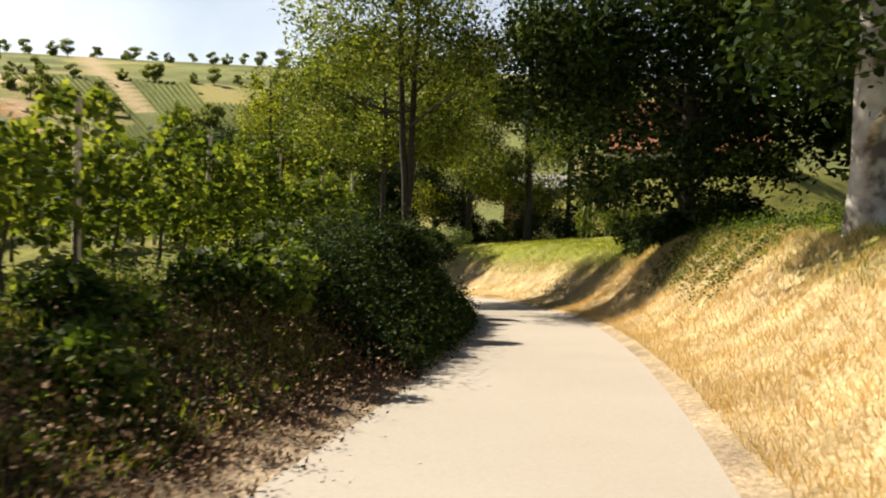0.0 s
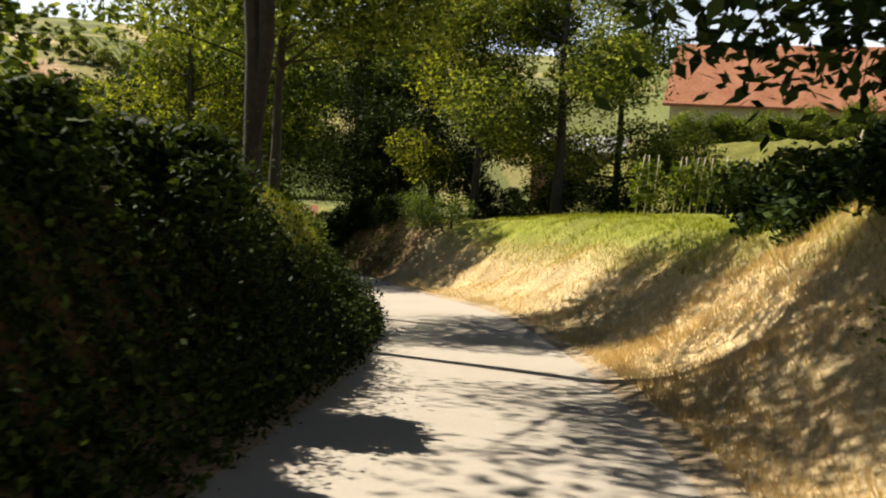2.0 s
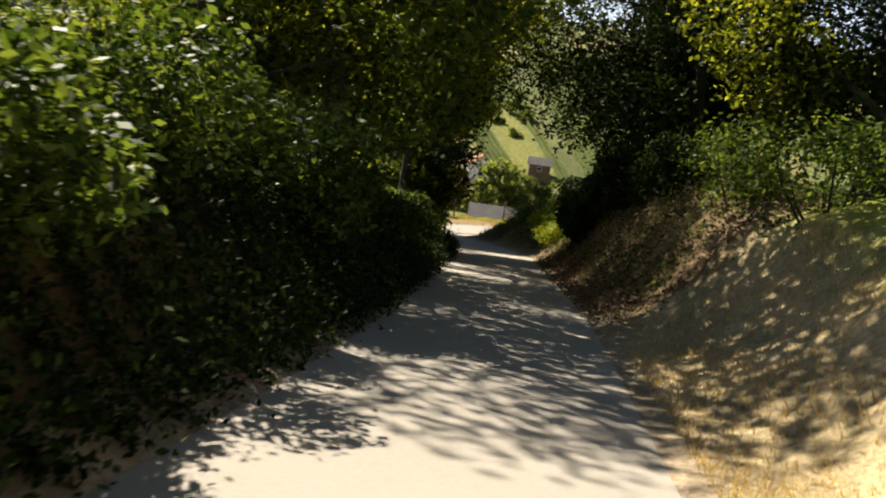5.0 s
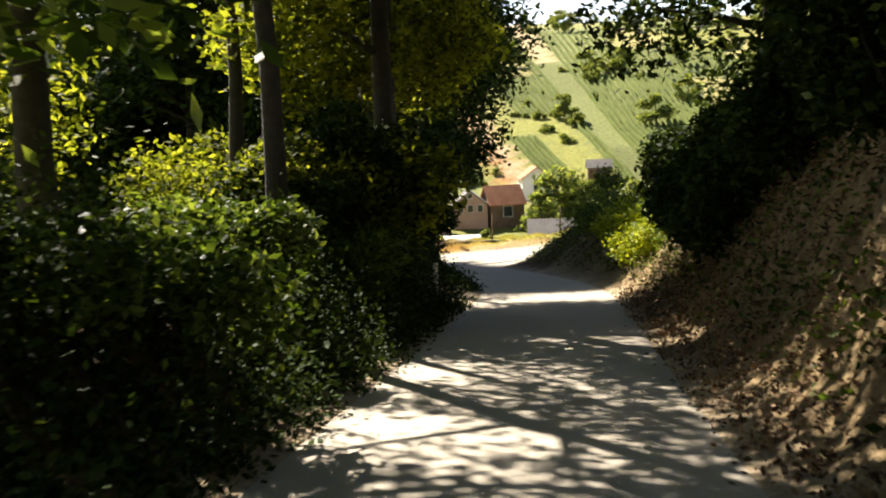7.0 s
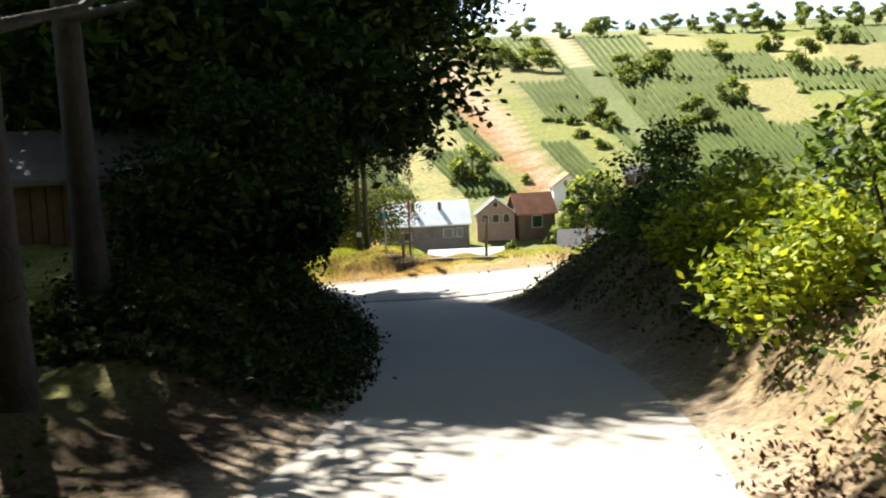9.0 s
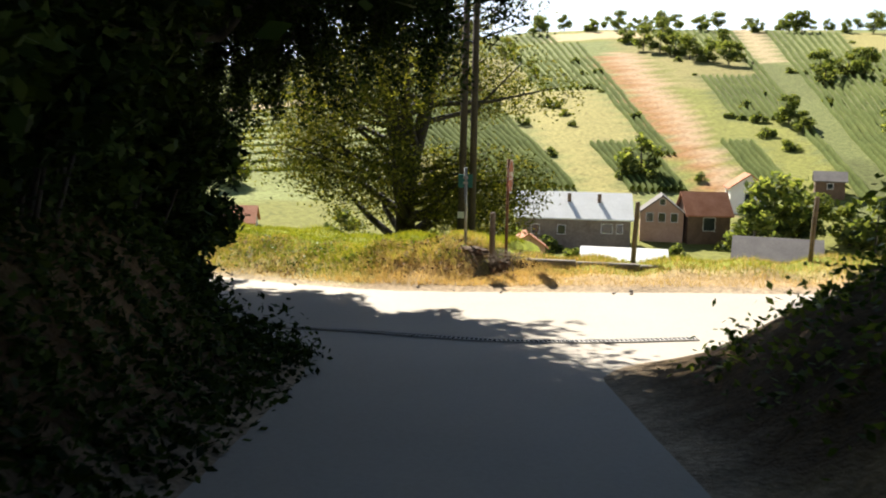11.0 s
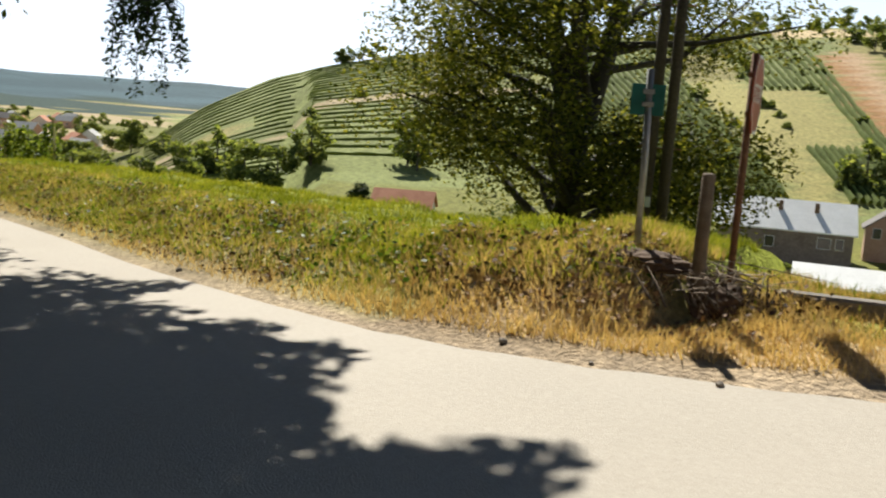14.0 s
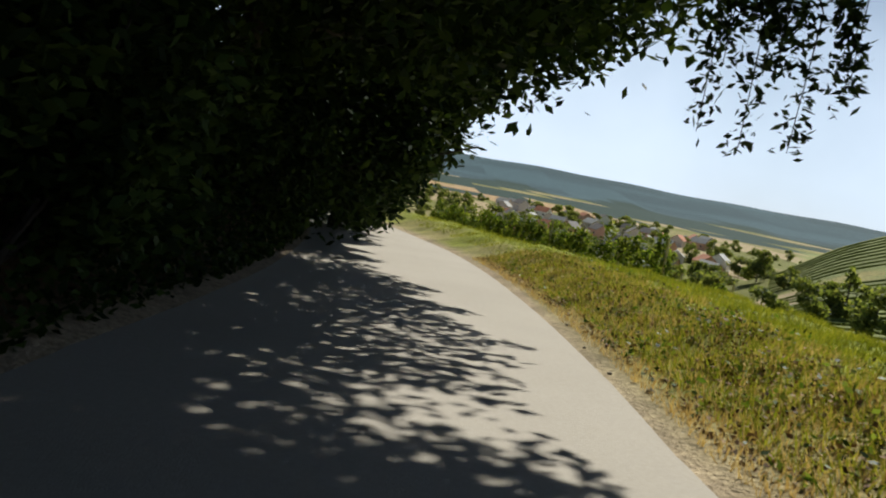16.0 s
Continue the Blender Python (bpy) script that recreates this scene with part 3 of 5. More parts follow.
def scatter_blades(rng, x, y, height, width, lean=0.5):
    """Grass blades as single triangles on the ground."""
    n = len(x)
    z = land(x, y)
    a = rng.uniform(0, 6.28, n)
    h = height * rng.uniform(0.5, 1.35, n)
    w = width * rng.uniform(0.6, 1.3, n)
    dx, dy = np.cos(a), np.sin(a)
    tip = np.stack([x + rng.normal(0, lean, n) * h, y + rng.normal(0, lean, n) * h, z + h], 1)
    p = np.stack([np.stack([x - dx * w, y - dy * w, z - 0.03], 1), np.stack([x + dx * w, y + dy * w, z - 0.03], 1), tip], 1)
    return p.reshape(-1, 3), np.arange(3 * n).reshape(-1, 3)


def clumped(rng, n, x0, x1, y0, y1, spread=0.25, per=12):
    cx, cy = rng.uniform(x0, x1, n // per), rng.uniform(y0, y1, n // per)
    return np.repeat(cx, per) + rng.normal(0, spread, n // per * per), np.repeat(cy, per) + rng.normal(0, spread, n // per * per)


M_GRASS_GREEN = material("green_grass", [(0.2, (0.10, 0.13, 0.015)), (0.5, (0.21, 0.25, 0.03)), (0.85, (0.36, 0.36, 0.07))], scale=0.8, rough=0.7, bump=0, island=0.6, through_light=0.35, spec=0.12)
M_GRASS_DRY = material("dry_grass", [(0.2, (0.48, 0.35, 0.19)), (0.5, (0.57, 0.43, 0.25)), (0.85, (0.66, 0.53, 0.35))], scale=0.8, rough=0.8, bump=0, island=0.6, through_light=0.25, spec=0.12)
M_DEADLEAF = material("dead_leaf", [(0.2, (0.06, 0.032, 0.014)), (0.5, (0.16, 0.09, 0.042)), (0.85, (0.29, 0.18, 0.09))], scale=0.8, rough=0.8, bump=0, island=0.8)
M_BIRCH = material("pale_bark", [(0.40, (0.10, 0.085, 0.07)), (0.47, (0.34, 0.31, 0.27)), (0.6, (0.55, 0.52, 0.47))], scale=3.5, coarse=1.2, bump=0.6, bump_scale=20)
M_WOOD = material("weathered_wood", [(0.3, (0.10, 0.075, 0.05)), (0.6, (0.20, 0.155, 0.11)), (0.8, (0.28, 0.22, 0.16))], scale=14, coarse=2.0, bump=0.5, bump_scale=60)
M_STAKE = material("pale_stake_wood", [(0.3, (0.42, 0.35, 0.26)), (0.7, (0.66, 0.58, 0.46))], scale=14, coarse=2.0, bump=0.3, bump_scale=60)

# ---------------------------------------------------------------- trees and hedges by the lane
put(tree("tree", "forked tree with dense green leaves on the lane's bank", 1, 12.5, 3.4, 5.6, 26000, 0.08, M_LEAF_ASH, 0.12, forks=2, spread=0.5, limbs=15, bark=M_SHADEBARK, bias=(-0.4, -1.8)), -1.25, 30.3)
put(tree("tree", "leafy green tree above the grassy bank", 6, 9.5, 3.7, 4.0, 30000, 0.08, M_LEAF_ASH, 0.11, limbs=18, bark=M_SHADEBARK), -2.5, 37.0)
put(tree("tree", "tall round tree with green leaves behind the hedge", 2, 14, 4.4, 1.6, 24000, 0.12, M_LEAF_BUSH, 0.2, limbs=13), -8.4, 56.5)
put(tree("walnut_tree", "walnut tree with dense dark leaves on the sunny bank", 3, 10, 4.8, 1.6, 46000, 0.11, M_LEAF_DARK, 0.25, limbs=18, bias=(-1.6, 0)), 7.6, 28.5)
put(tree("walnut_tree", "walnut tree with dense dark leaves on the grassy bank", 4, 9, 4.4, 0.8, 20000, 0.17, M_LEAF_DARK, 0.22, limbs=12), 11.5, 23.0)
put(tree("plane_tree", "tall tree with a pale patchy trunk on the dry bank", 5, 13, 4.8, 2.8, 44000, 0.10, M_LEAF_DARK, 0.24, bark=M_BIRCH, bias=(-0.9, 2.2), limbs=20), 6.1, 13.2)
# the robinias at x -13.6 and -15.6 are added to shade the far bank
lane_trees = [  # x, y, height, crown radius, lowest leaves, leaf count, leaf material, trunk
    (-12.6, 71.2, 14, 2.9, 4.5, 11000, M_LEAF_ROBINIA, 0.16), (-10.2, 54.5, 13, 3.8, 1.5, 12000, M_LEAF_ROBINIA, 0.2),
    (-10.8, 61.5, 14, 3.4, 4.6, 8000, M_LEAF_ROBINIA, 0.15), (-17.5, 64.5, 8, 3.0, 1.6, 4500, M_LEAF_ROBINIA, 0.13), (-15.0, 58.5, 8, 2.8, 2.2, 4000, M_LEAF_ROBINIA, 0.12), (-11.9, 69.8, 12, 2.4, 1.6, 10000, M_LEAF_ROBINIA, 0.2), (-13.5, 67.6, 11, 2.0, 5.0, 1500, M_LEAF_ROBINIA, 0.12),
    (-10.6, 64.8, 14, 3.8, 5.8, 11000, M_LEAF_ROBINIA, 0.12), (-13.6, 72.8, 12, 2.8, 4.0, 15000, M_LEAF_ROBINIA, 0.13),
    (5.2, 56.5, 16, 4.8, 2.2, 34000, M_LEAF_ASH, 0.2), (8.2, 60.5, 13, 3.9, 1.8, 22000, M_LEAF_ASH, 0.16), (1.6, 59.5, 14, 4.0, 1.2, 24000, M_LEAF_ROBINIA, 0.17),
    (-0.6, 63.5, 14, 3.6, 1.6, 16000, M_LEAF_DARK, 0.16), (-3.0, 67.0, 14, 3.4, 1.8, 16000, M_LEAF_DARK, 0.17), (-4.0, 71.2, 14, 3.4, 1.2, 16000, M_LEAF_DARK, 0.16),
    (-5.9, 73.2, 14, 3.2, 1.6, 12000, M_LEAF_DARK, 0.18), (-5.2, 77.0, 11, 3.2, 0.8, 12000, M_LEAF_DARK, 0.12), (1.5, 70, 10, 4.0, 0.6, 12000, M_LEAF_DARK, 0.15), (-15.6, 75.2, 12, 3.2, 4.6, 11000, M_LEAF_ROBINIA, 0.14)]
for i, (x, y, h, r, low, n, m, tr) in enumerate(lane_trees):
    lab = "tall slim robinia with feathery green leaves on the lane's bank" if m in (M_LEAF_ROBINIA, M_LEAF_ASH) else "dark leafy tree with bare lower trunk beside the lane"
    put(tree("robinia_tree" if m in (M_LEAF_ROBINIA, M_LEAF_ASH) else "tree", lab, 10 + i, h, r, low, int(n * 1.4), 0.092, m, tr, limbs=13, bark=M_SHADEBARK), x, y)
put(tree("tree", "dark leafy tree leaning over the lane", 27, 11, 3.2, 2.6, 26000, 0.07, M_LEAF_DARK, 0.16, limbs=18, bark=M_SHADEBARK, bias=(-3.3, -0.4)), *lane_at(67.5, 4.4))
junction_trees = [  # x, y, height, crown radius, lowest leaves, leaves, leaf size, how far the crown leans to the road, hanging branches
    (-23.2, 84.4, 12.5, 6.0, 4.4, 145000, 0.105, 4.2, ((-3.6, 4.9, 2.6, 0.6, 1.9), (-3.2, 4.2, 2.7, 0.7, 2.0), (-2.7, 3.5, 2.7, 0.7, 2.0), (-2.0, 2.8, 2.6, 0.7, 2.1), (-1.4, 2.2, 2.6, 0.7, 2.3), (-4.6, 4.4, 2.8, 0.7, 1.9))), (-29.5, 85.0, 12, 5.6, 4.4, 190000, 0.112, 4.4, ()), (-26.8, 83.8, 7, 3.6, 0.4, 44000, 0.085, 0.8, ((-0.4, 6.15, 1.75, 0.55, 1.95),)), (-32.0, 84.0, 7, 3.6, 0.4, 46000, 0.10, 1.0, ()),
    (-37.5, 85.2, 10, 5.0, 1.2, 80000, 0.12, 2.8, ()), (-44.5, 85.4, 10, 4.8, 1.0, 44000, 0.12, 2.6, ()), (-52, 85.6, 9.5, 4.6, 0.8, 30000, 0.13, 2.4, ()), (-61, 85.4, 9, 4.4, 0.6, 18000, 0.14, 2.0, ()), (-20.0, 82.8, 10, 4.2, 2.6, 36000, 0.12, 3.0, ((2.0, 3.0, 2.9, 0.9, 1.7), (1.0, 3.6, 2.7, 0.9, 1.8), (0.0, 4.0, 2.7, 0.9, 1.8), (-1.0, 3.6, 2.3, 0.9, 1.8), (-2.0, 5.2, 2.6, 0.9, 1.8), (-2.2, 3.6, 2.2, 0.9, 1.8), (-2.8, 4.6, 2.4, 0.9, 1.8))), (-25, 79.5, 11, 4.5, 0.6, 24000, 0.15, 0, ()), (-31, 80.0, 10, 4.5, 0.6, 18000, 0.15, 0, ())]
# crowns shaped for their shadow: leaves casting past this road line are dropped
SHADOW_LINE = ([-62, -47, -43, -36, -33, -28, -24, -22, -19, -17, -12], [87.0, 87.6, 87.3, 89.0, 89.5, 90.1, 89.8, 89.1, 89.6, 89.0, 88.5])


def shadow_trim(x, y):
    z = land1(x, y)

    def keep(p):
        h = p[:, 2] + z + 11.8
        # follow the sun's slant down to where the leaf's shadow lands
        across, along = p[:, 1] + y - 0.60 * h, p[:, 0] + x + 0.93 * h
        ragged = 0.30 * np.sin(along * 2.3 + 1.5 * np.sin(along * 0.9)) + 0.22 * np.sin(along * 5.3 + h)
        return across < np.interp(along, *SHADOW_LINE) + ragged
    return keep


# overhanging robinias get the dark leaf; their backlit shade is in its colour
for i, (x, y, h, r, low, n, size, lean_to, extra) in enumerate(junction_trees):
    put(tree("robinia_tree", "robinia overhanging the road with dense backlit branches", 30 + i, h, r, low, n, size, M_LEAF_DARK, 0.19, limbs=26, extra=extra, bias=(0, lean_to), clump=1.1, trim=shadow_trim(x, y), bark=M_SHADEBARK), x, y)
corner = [(*lane_at(y, -3.1), 1.3, h) for y, h in ((79.0, 3.0), (80.8, 3.6), (82.4, 4.2), (83.8, 4.6))] + [(-22.5, 85.7, 1.0, 5.0), (-21.8, 84.6, 1.3, 5.0), (-24.0, 85.9, 1.4, 5.4), (-26.3, 85.7, 1.4, 5.0), (-28.8, 85.5, 1.4, 4.6), (-31.5, 85.4, 1.4, 4.4), (-20.4, 82.2, 2.0, 6.0), (-23.0, 82.8, 2.0, 6.0)]
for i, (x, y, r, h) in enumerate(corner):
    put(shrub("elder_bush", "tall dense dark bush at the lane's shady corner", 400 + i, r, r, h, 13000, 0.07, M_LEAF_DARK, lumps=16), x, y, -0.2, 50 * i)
for i, (y, lat, r, h) in enumerate(((67.6, -3.4, 1.0, 2.2), (68.8, -3.1, 1.1, 3.4), (69.8, -3.0, 1.1, 4.2))):
    put(shrub("elder_bush", "tall ivy-clad bush beside the lane", 420 + i, r, r, h, 12000, 0.07, M_LEAF_DARK, lumps=16), *lane_at(y, lat), -0.2, 70 * i)
for i, (y, lat) in enumerate(((60.5, 4.0), (63.0, 3.4), (65.4, 3.1), (67.4, 2.7), (69.4, 2.9), (71.2, 2.7), (72.8, 3.4))):
    put(shrub("bush", "dark shaded bush on the bank under the trees", 480 + i, 1.2, 1.3, 2.0 + 0.3 * (i % 3), 9000, 0.065, M_LEAF_DARK, lumps=13), *lane_at(y, lat), -0.2, 50 * i)
# dark bushes added where tree shade alone darkens the slope and meadow
for i, (x, y, r, h) in enumerate(((7.0, 27.0, 1.1, 0.9), (7.2, 29.4, 1.3, 1.2), (7.4, 32.0, 1.4, 1.4), (8.6, 34.0, 1.4, 1.6), (8.0, 25.0, 1.5, 1.6), (5.0, 58.5, 1.8, 2.6), (8.2, 57.0, 1.9, 2.8), (11.2, 56.0, 1.9, 2.6), (2.6, 62.5, 1.6, 2.4))):
    put(shrub("bush", "dark green bush put in to deepen the shade of the trees", 440 + i, r, r, h, 6500, 0.075, M_LEAF_DARK, lumps=11), x, y, -0.2, 35 * i)
for i, (x, y) in enumerate(((13.6, 69.4), (15.6, 68.6), (17.6, 67.8), (19.8, 67.2), (22.0, 66.8), (24.2, 66.4))):
    put(shrub("bush", "light green garden bush in front of the farmhouse", 455 + i, 1.6, 1.5, 3.0, 6500, 0.075, M_LEAF_VINE, lumps=16), x, y, -0.2, 35 * i)
for i, (x, y, r, h) in enumerate(((-11.6, 66.6, 1.3, 2.4), (-12.2, 68.4, 1.4, 2.8), (-13.4, 66.2, 1.5, 3.4), (-14.8, 68.8, 1.5, 3.4), (-15.2, 71.4, 1.5, 4.2), (-16.8, 73.4, 1.6, 4.8))):
    put(shrub("bramble_bush", "sunlit yellow-green bramble behind the lane's bank", 470 + i, r, r, h, 7000, 0.06, M_LEAF_ROBINIA, lumps=12), x, y, -0.2, 60 * i)
put(tree("tree", "tree with low dense branches at the mouth of the lane", 41, 9, 3.4, 0.6, 16000, 0.13, M_LEAF_DARK, 0.16, limbs=11), -19.6, 81.6)
put(tree("walnut_tree", "old walnut tree with a dark forked trunk below the road", 40, 12.5, 5.2, 0.3, 62000, 0.075, M_LEAF_OLIVE, 0.36, forks=3, spread=1.7, fork_at=2.2, limbs=22, clump=0.72, bark=M_SHADEBARK, top_thin=0.93), -35.4, 104.6)

rng = np.random.default_rng(7)
n_bush = 0
for y, lat, rx, h, m, n in ([(y, -3.4 - 0.3 * math.sin(y * 2.1), 0.9, 0.42 + 0.03 * y, M_LEAF_BUSH, 3600) for y in np.arange(3.6, 13.5, 1.7)]
                            # this hedge stretch takes the dark leaf, its shade put into the colour
                            + [(y, -3.2 - 0.3 * math.sin(y), 1.1, 0.75, M_LEAF_DARK, 6400) for y in np.arange(14.5, 24.5, 1.9)]
                            + [(y, -3.1 - 0.3 * math.cos(y * 2), 1.3, 1.0 if y < 47 else 1.5, M_LEAF_BUSH, 7000) for y in np.arange(41, 53.5, 2.1)]
                            + [(y, -3.1 - 0.4 * math.cos(y * 2), 1.25, 0.95, M_LEAF_BUSH, 5600) for y in np.arange(55, 68, 2.1)]
                            + [(y, 4.2 + 0.5 * math.sin(y), 1.3, 1.7, M_LEAF_BUSH, 2600) for y in np.arange(53, 75, 3.0)]
                            + [(74.4, 2.9, 1.1, 1.5, M_LEAF_BUSH, 4200), (75.9, 2.7, 1.1, 1.5, M_LEAF_YELLOW, 3800), (77.6, 2.8, 1.15, 1.7, M_LEAF_YELLOW, 3600), (79.2, 3.2, 1.0, 1.5, M_LEAF_YELLOW, 2600), (80.6, 3.3, 1.2, 2.3, M_LEAF_BUSH, 3800), (82.6, 3.7, 1.3, 2.2, M_LEAF_BUSH, 4000), (84.6, 4.5, 1.2, 1.6, M_LEAF_BUSH, 3000)]
                            + [(80.5, -3.4, 1.3, 2.4, M_LEAF_DARK, 3600), (82.6, -3.9, 1.4, 2.6, M_LEAF_DARK, 3600), (20, 6.8, 1.3, 1.1, M_LEAF_BUSH, 2600), (15, 6.6, 1.2, 1.0, M_LEAF_BUSH, 2600)]):
    x, yy = lane_at(y, lat)
    n_bush += 1
    lab = "yellow-green leafy bush beside the lane" if m is M_LEAF_YELLOW else "dense wild hedge bush on the lane's bank"
    put(shrub("bush", lab, 100 + n_bush, rx, rx * 1.1, h, n, 0.055, m), x, yy, -0.15, 30 * n_bush)
for i, x in enumerate(np.arange(-25, -62, -2.6)):
    y = float(np.interp(x, MAIN[:, 0], MAIN[:, 1])) - 3.1
    put(shrub("bush", "dark overgrown bush along the road's shady bank", 200 + i, 1.5, 1.4, 2.8, 6000, 0.085, M_LEAF_DARK), x, y, -0.2, 40 * i)


def ivy(name, label, seed, y0, y1, side, n, mat, lo=0.2, hi=2.0, size=0.07, deep=0.10):
    """Leaves lying all over a bank."""
    rg = np.random.default_rng(seed)
    ys = rg.uniform(y0, y1, n)
    la = LANE_HALF + lo + (hi - lo) * rg.random(n)
    p = np.array([lane_at(a, side * b) for a, b in zip(ys, la)])
    p += rg.normal(0, 0.12, p.shape)
    z = land(p[:, 0], p[:, 1]) + rg.exponential(deep, n)
    q, f = leaf_cloud(rg, [(0, 0, 0, 0, 0, 0, n)], size, 0.0, 0.55)
    q = (q.reshape(-1, 4, 3) + np.stack([p[:, 0], p[:, 1], z], 1)[:, None]).reshape(-1, 3)
    return tagged(mesh_object(name, q, f, mat), label, "ivy", kind="stuff")


# ivy leaf kept near black: the bank's deep shade is in its colour
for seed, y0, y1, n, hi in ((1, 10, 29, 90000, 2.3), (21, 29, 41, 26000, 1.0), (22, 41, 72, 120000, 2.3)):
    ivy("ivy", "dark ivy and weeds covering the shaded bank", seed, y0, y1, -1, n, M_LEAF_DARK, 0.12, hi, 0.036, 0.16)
ivy("weeds", "low weeds on the bank beside the vines", 2, -4, 12, -1, 34000, M_LEAF_BUSH, 0.6, 3.6, 0.022, 0.09)
ivy("dry_weeds", "brown withered weeds on the bank beside the lane", 8, -4, 11, -1, 26000, M_DEADLEAF, 0.05, 2.0, 0.022)
ivy("leaf_litter", "brown leaf litter and dry weeds on the bank", 3, 54, 74, 1, 40000, M_DEADLEAF, 0.1, 3.2, 0.028)
ivy("ivy", "green weeds on the bank under the trees", 4, 55, 86, 1, 24000, M_LEAF_BUSH, 0.7, 4.0, 0.045)
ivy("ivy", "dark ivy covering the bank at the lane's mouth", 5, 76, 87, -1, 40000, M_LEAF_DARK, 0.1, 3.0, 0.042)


def grass(name, label, seed, mat, parts, height, width):
    rg = np.random.default_rng(seed)
    xs, ys = [], []
    for n, x0, x1, y0, y1, sd0, sd1 in parts:
        x, y = clumped(rg, n, x0, x1, y0, y1)
        sd, _ = road_field(x, y)
        k = (sd > sd0) & (sd < sd1)
        xs.append(x[k])
        ys.append(y[k])
    v, f = scatter_blades(rg, np.concatenate(xs), np.concatenate(ys), height, width)
    return tagged(mesh_object(name, v, f, mat), label, "grass", kind="stuff")


grass("verge_grass", "bright green grass on the roadside verge", 11, M_GRASS_GREEN, [(90000, -46, -24.3, 89.5, 97, 0.5, 6), (9000, -25, -21, 92.5, 97, 2.4, 6), (12000, -26, -23.2, 90.5, 96, 1.0, 5), (30000, -75, -46, 88, 96, 0.9, 6), (24000, -22, -10, 93, 103, 1.2, 5)], 0.10, 0.009)
grass("dry_verge_grass", "dry straw-coloured grass at the road's edge", 12, M_GRASS_DRY, [(56000, -46, -24, 89.5, 94, 0.2, 2.6), (40000, -24.5, -12, 90, 99, 0.25, 3.4), (30000, -25.2, -21.3, 90.5, 95, 0.3, 3.6)], 0.08, 0.007)
grass("bank_grass", "dry straw-coloured grass on the sunny bank", 13, M_GRASS_DRY, [(150000, 2, 8, -2, 30, 0.25, 3.0), (80000, -1, 7, 28, 54, 0.2, 2.8)], 0.09, 0.008)
grass("bank_grass", "green grass on top of the bank", 14, M_GRASS_GREEN, [(70000, 2, 12, 6, 54, 2.1, 7), (90000, -8, 1, 28, 41.5, 0.8, 4.5), (16000, -8, 0, 22, 29.5, 2.2, 5), (24000, -8, -1, -4, 10, 0.6, 6)], 0.14, 0.009)


# ---------------------------------------------------------------- vineyard beside the lane
def vine_row(label, seed, length, posts_every=4.0, leaves=420):
    rg = np.random.default_rng(seed)
    root = new("vine_row")
    clumps = []
    for y in np.arange(0.3, length, 0.8):
        clumps.append((rg.normal(0, 0.06), y, 1.15 + rg.normal(0, 0.1), 0.32, 0.5, 0.62, leaves * 0.8))
        if rg.random() < 0.5:
            clumps.append((rg.normal(0, 0.1), y, 1.75 + rg.normal(0, 0.12), 0.2, 0.3, 0.35, leaves * 0.25))
    q, f = leaf_cloud(rg, clumps, 0.06, 0.15, 0.85)
    mesh_object("foliage", q, f, M_LEAF_VINE, False, root)
    for y in np.arange(0, length + 0.1, posts_every):
        v, f = tube([(0, y, -0.3), (0, y, 1.0), (0.01, y, 2.0)], [0.045, 0.042, 0.038], 6)
        mesh_object("post", v, f, M_STAKE, True, root)
    stems = [tube([(0, y, -0.1), (rg.normal(0, 0.04), y, 0.4), (rg.normal(0, 0.04), y + 0.1, 0.9)], [0.03, 0.025, 0.018], 5) for y in np.arange(0.5, length, 1.1)]
    v, f = joined(stems)
    mesh_object("branchwork", v, f, M_BARK, True, root)["kind"] = "stuff"
    return tagged(root, label, "vine row", "vine rows")


for i, x in enumerate((-3.9, -6.2, -8.5, -10.8, -13.1, -15.4)):
    ob = vine_row("leafy grape vine row on wooden posts above the lane", 300 + i, 21, leaves=520 if i < 3 else 260)
    z0, z1 = land1(x, 5), land1(x + 2, 26)
    ob.matrix_basis = pose(x, 5.0, z0, math.degrees(math.atan2(z1 - z0, 21)), 0, -4)


def verge_weeds(n=6000):
    rg3 = np.random.default_rng(55)
    x, y = clumped(rg3, n, -46, -24, 89.5, 94.5, 0.14, 20)
    sd, _ = road_field(x, y)
    k = (sd > 0.35) & (sd < 2.6)
    x, y = x[k], y[k]
    z = land(x, y) + rg3.exponential(0.05, len(x))
    q, f = leaf_cloud(rg3, [(0, 0, 0, 0, 0, 0, len(x))], 0.035, 0.0, 0.6)
    q = (q.reshape(-1, 4, 3) + np.stack([x, y, z], 1)[:, None]).reshape(-1, 3)
    tagged(mesh_object("verge_weeds", q, f, M_LEAF_BUSH), "low broad-leaved weeds on the roadside verge", "weeds", kind="stuff")


verge_weeds()


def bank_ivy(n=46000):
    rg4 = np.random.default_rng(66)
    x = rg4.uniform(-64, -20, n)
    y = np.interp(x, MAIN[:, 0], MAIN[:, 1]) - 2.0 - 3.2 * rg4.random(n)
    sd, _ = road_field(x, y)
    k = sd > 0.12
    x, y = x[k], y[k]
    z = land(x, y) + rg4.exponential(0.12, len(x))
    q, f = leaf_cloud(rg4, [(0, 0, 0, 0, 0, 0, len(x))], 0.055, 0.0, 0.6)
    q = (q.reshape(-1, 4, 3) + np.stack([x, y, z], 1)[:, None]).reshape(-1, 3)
    # same near-black leaf, carrying the road bank's shade
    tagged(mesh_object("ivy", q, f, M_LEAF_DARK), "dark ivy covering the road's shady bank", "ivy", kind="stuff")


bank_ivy()
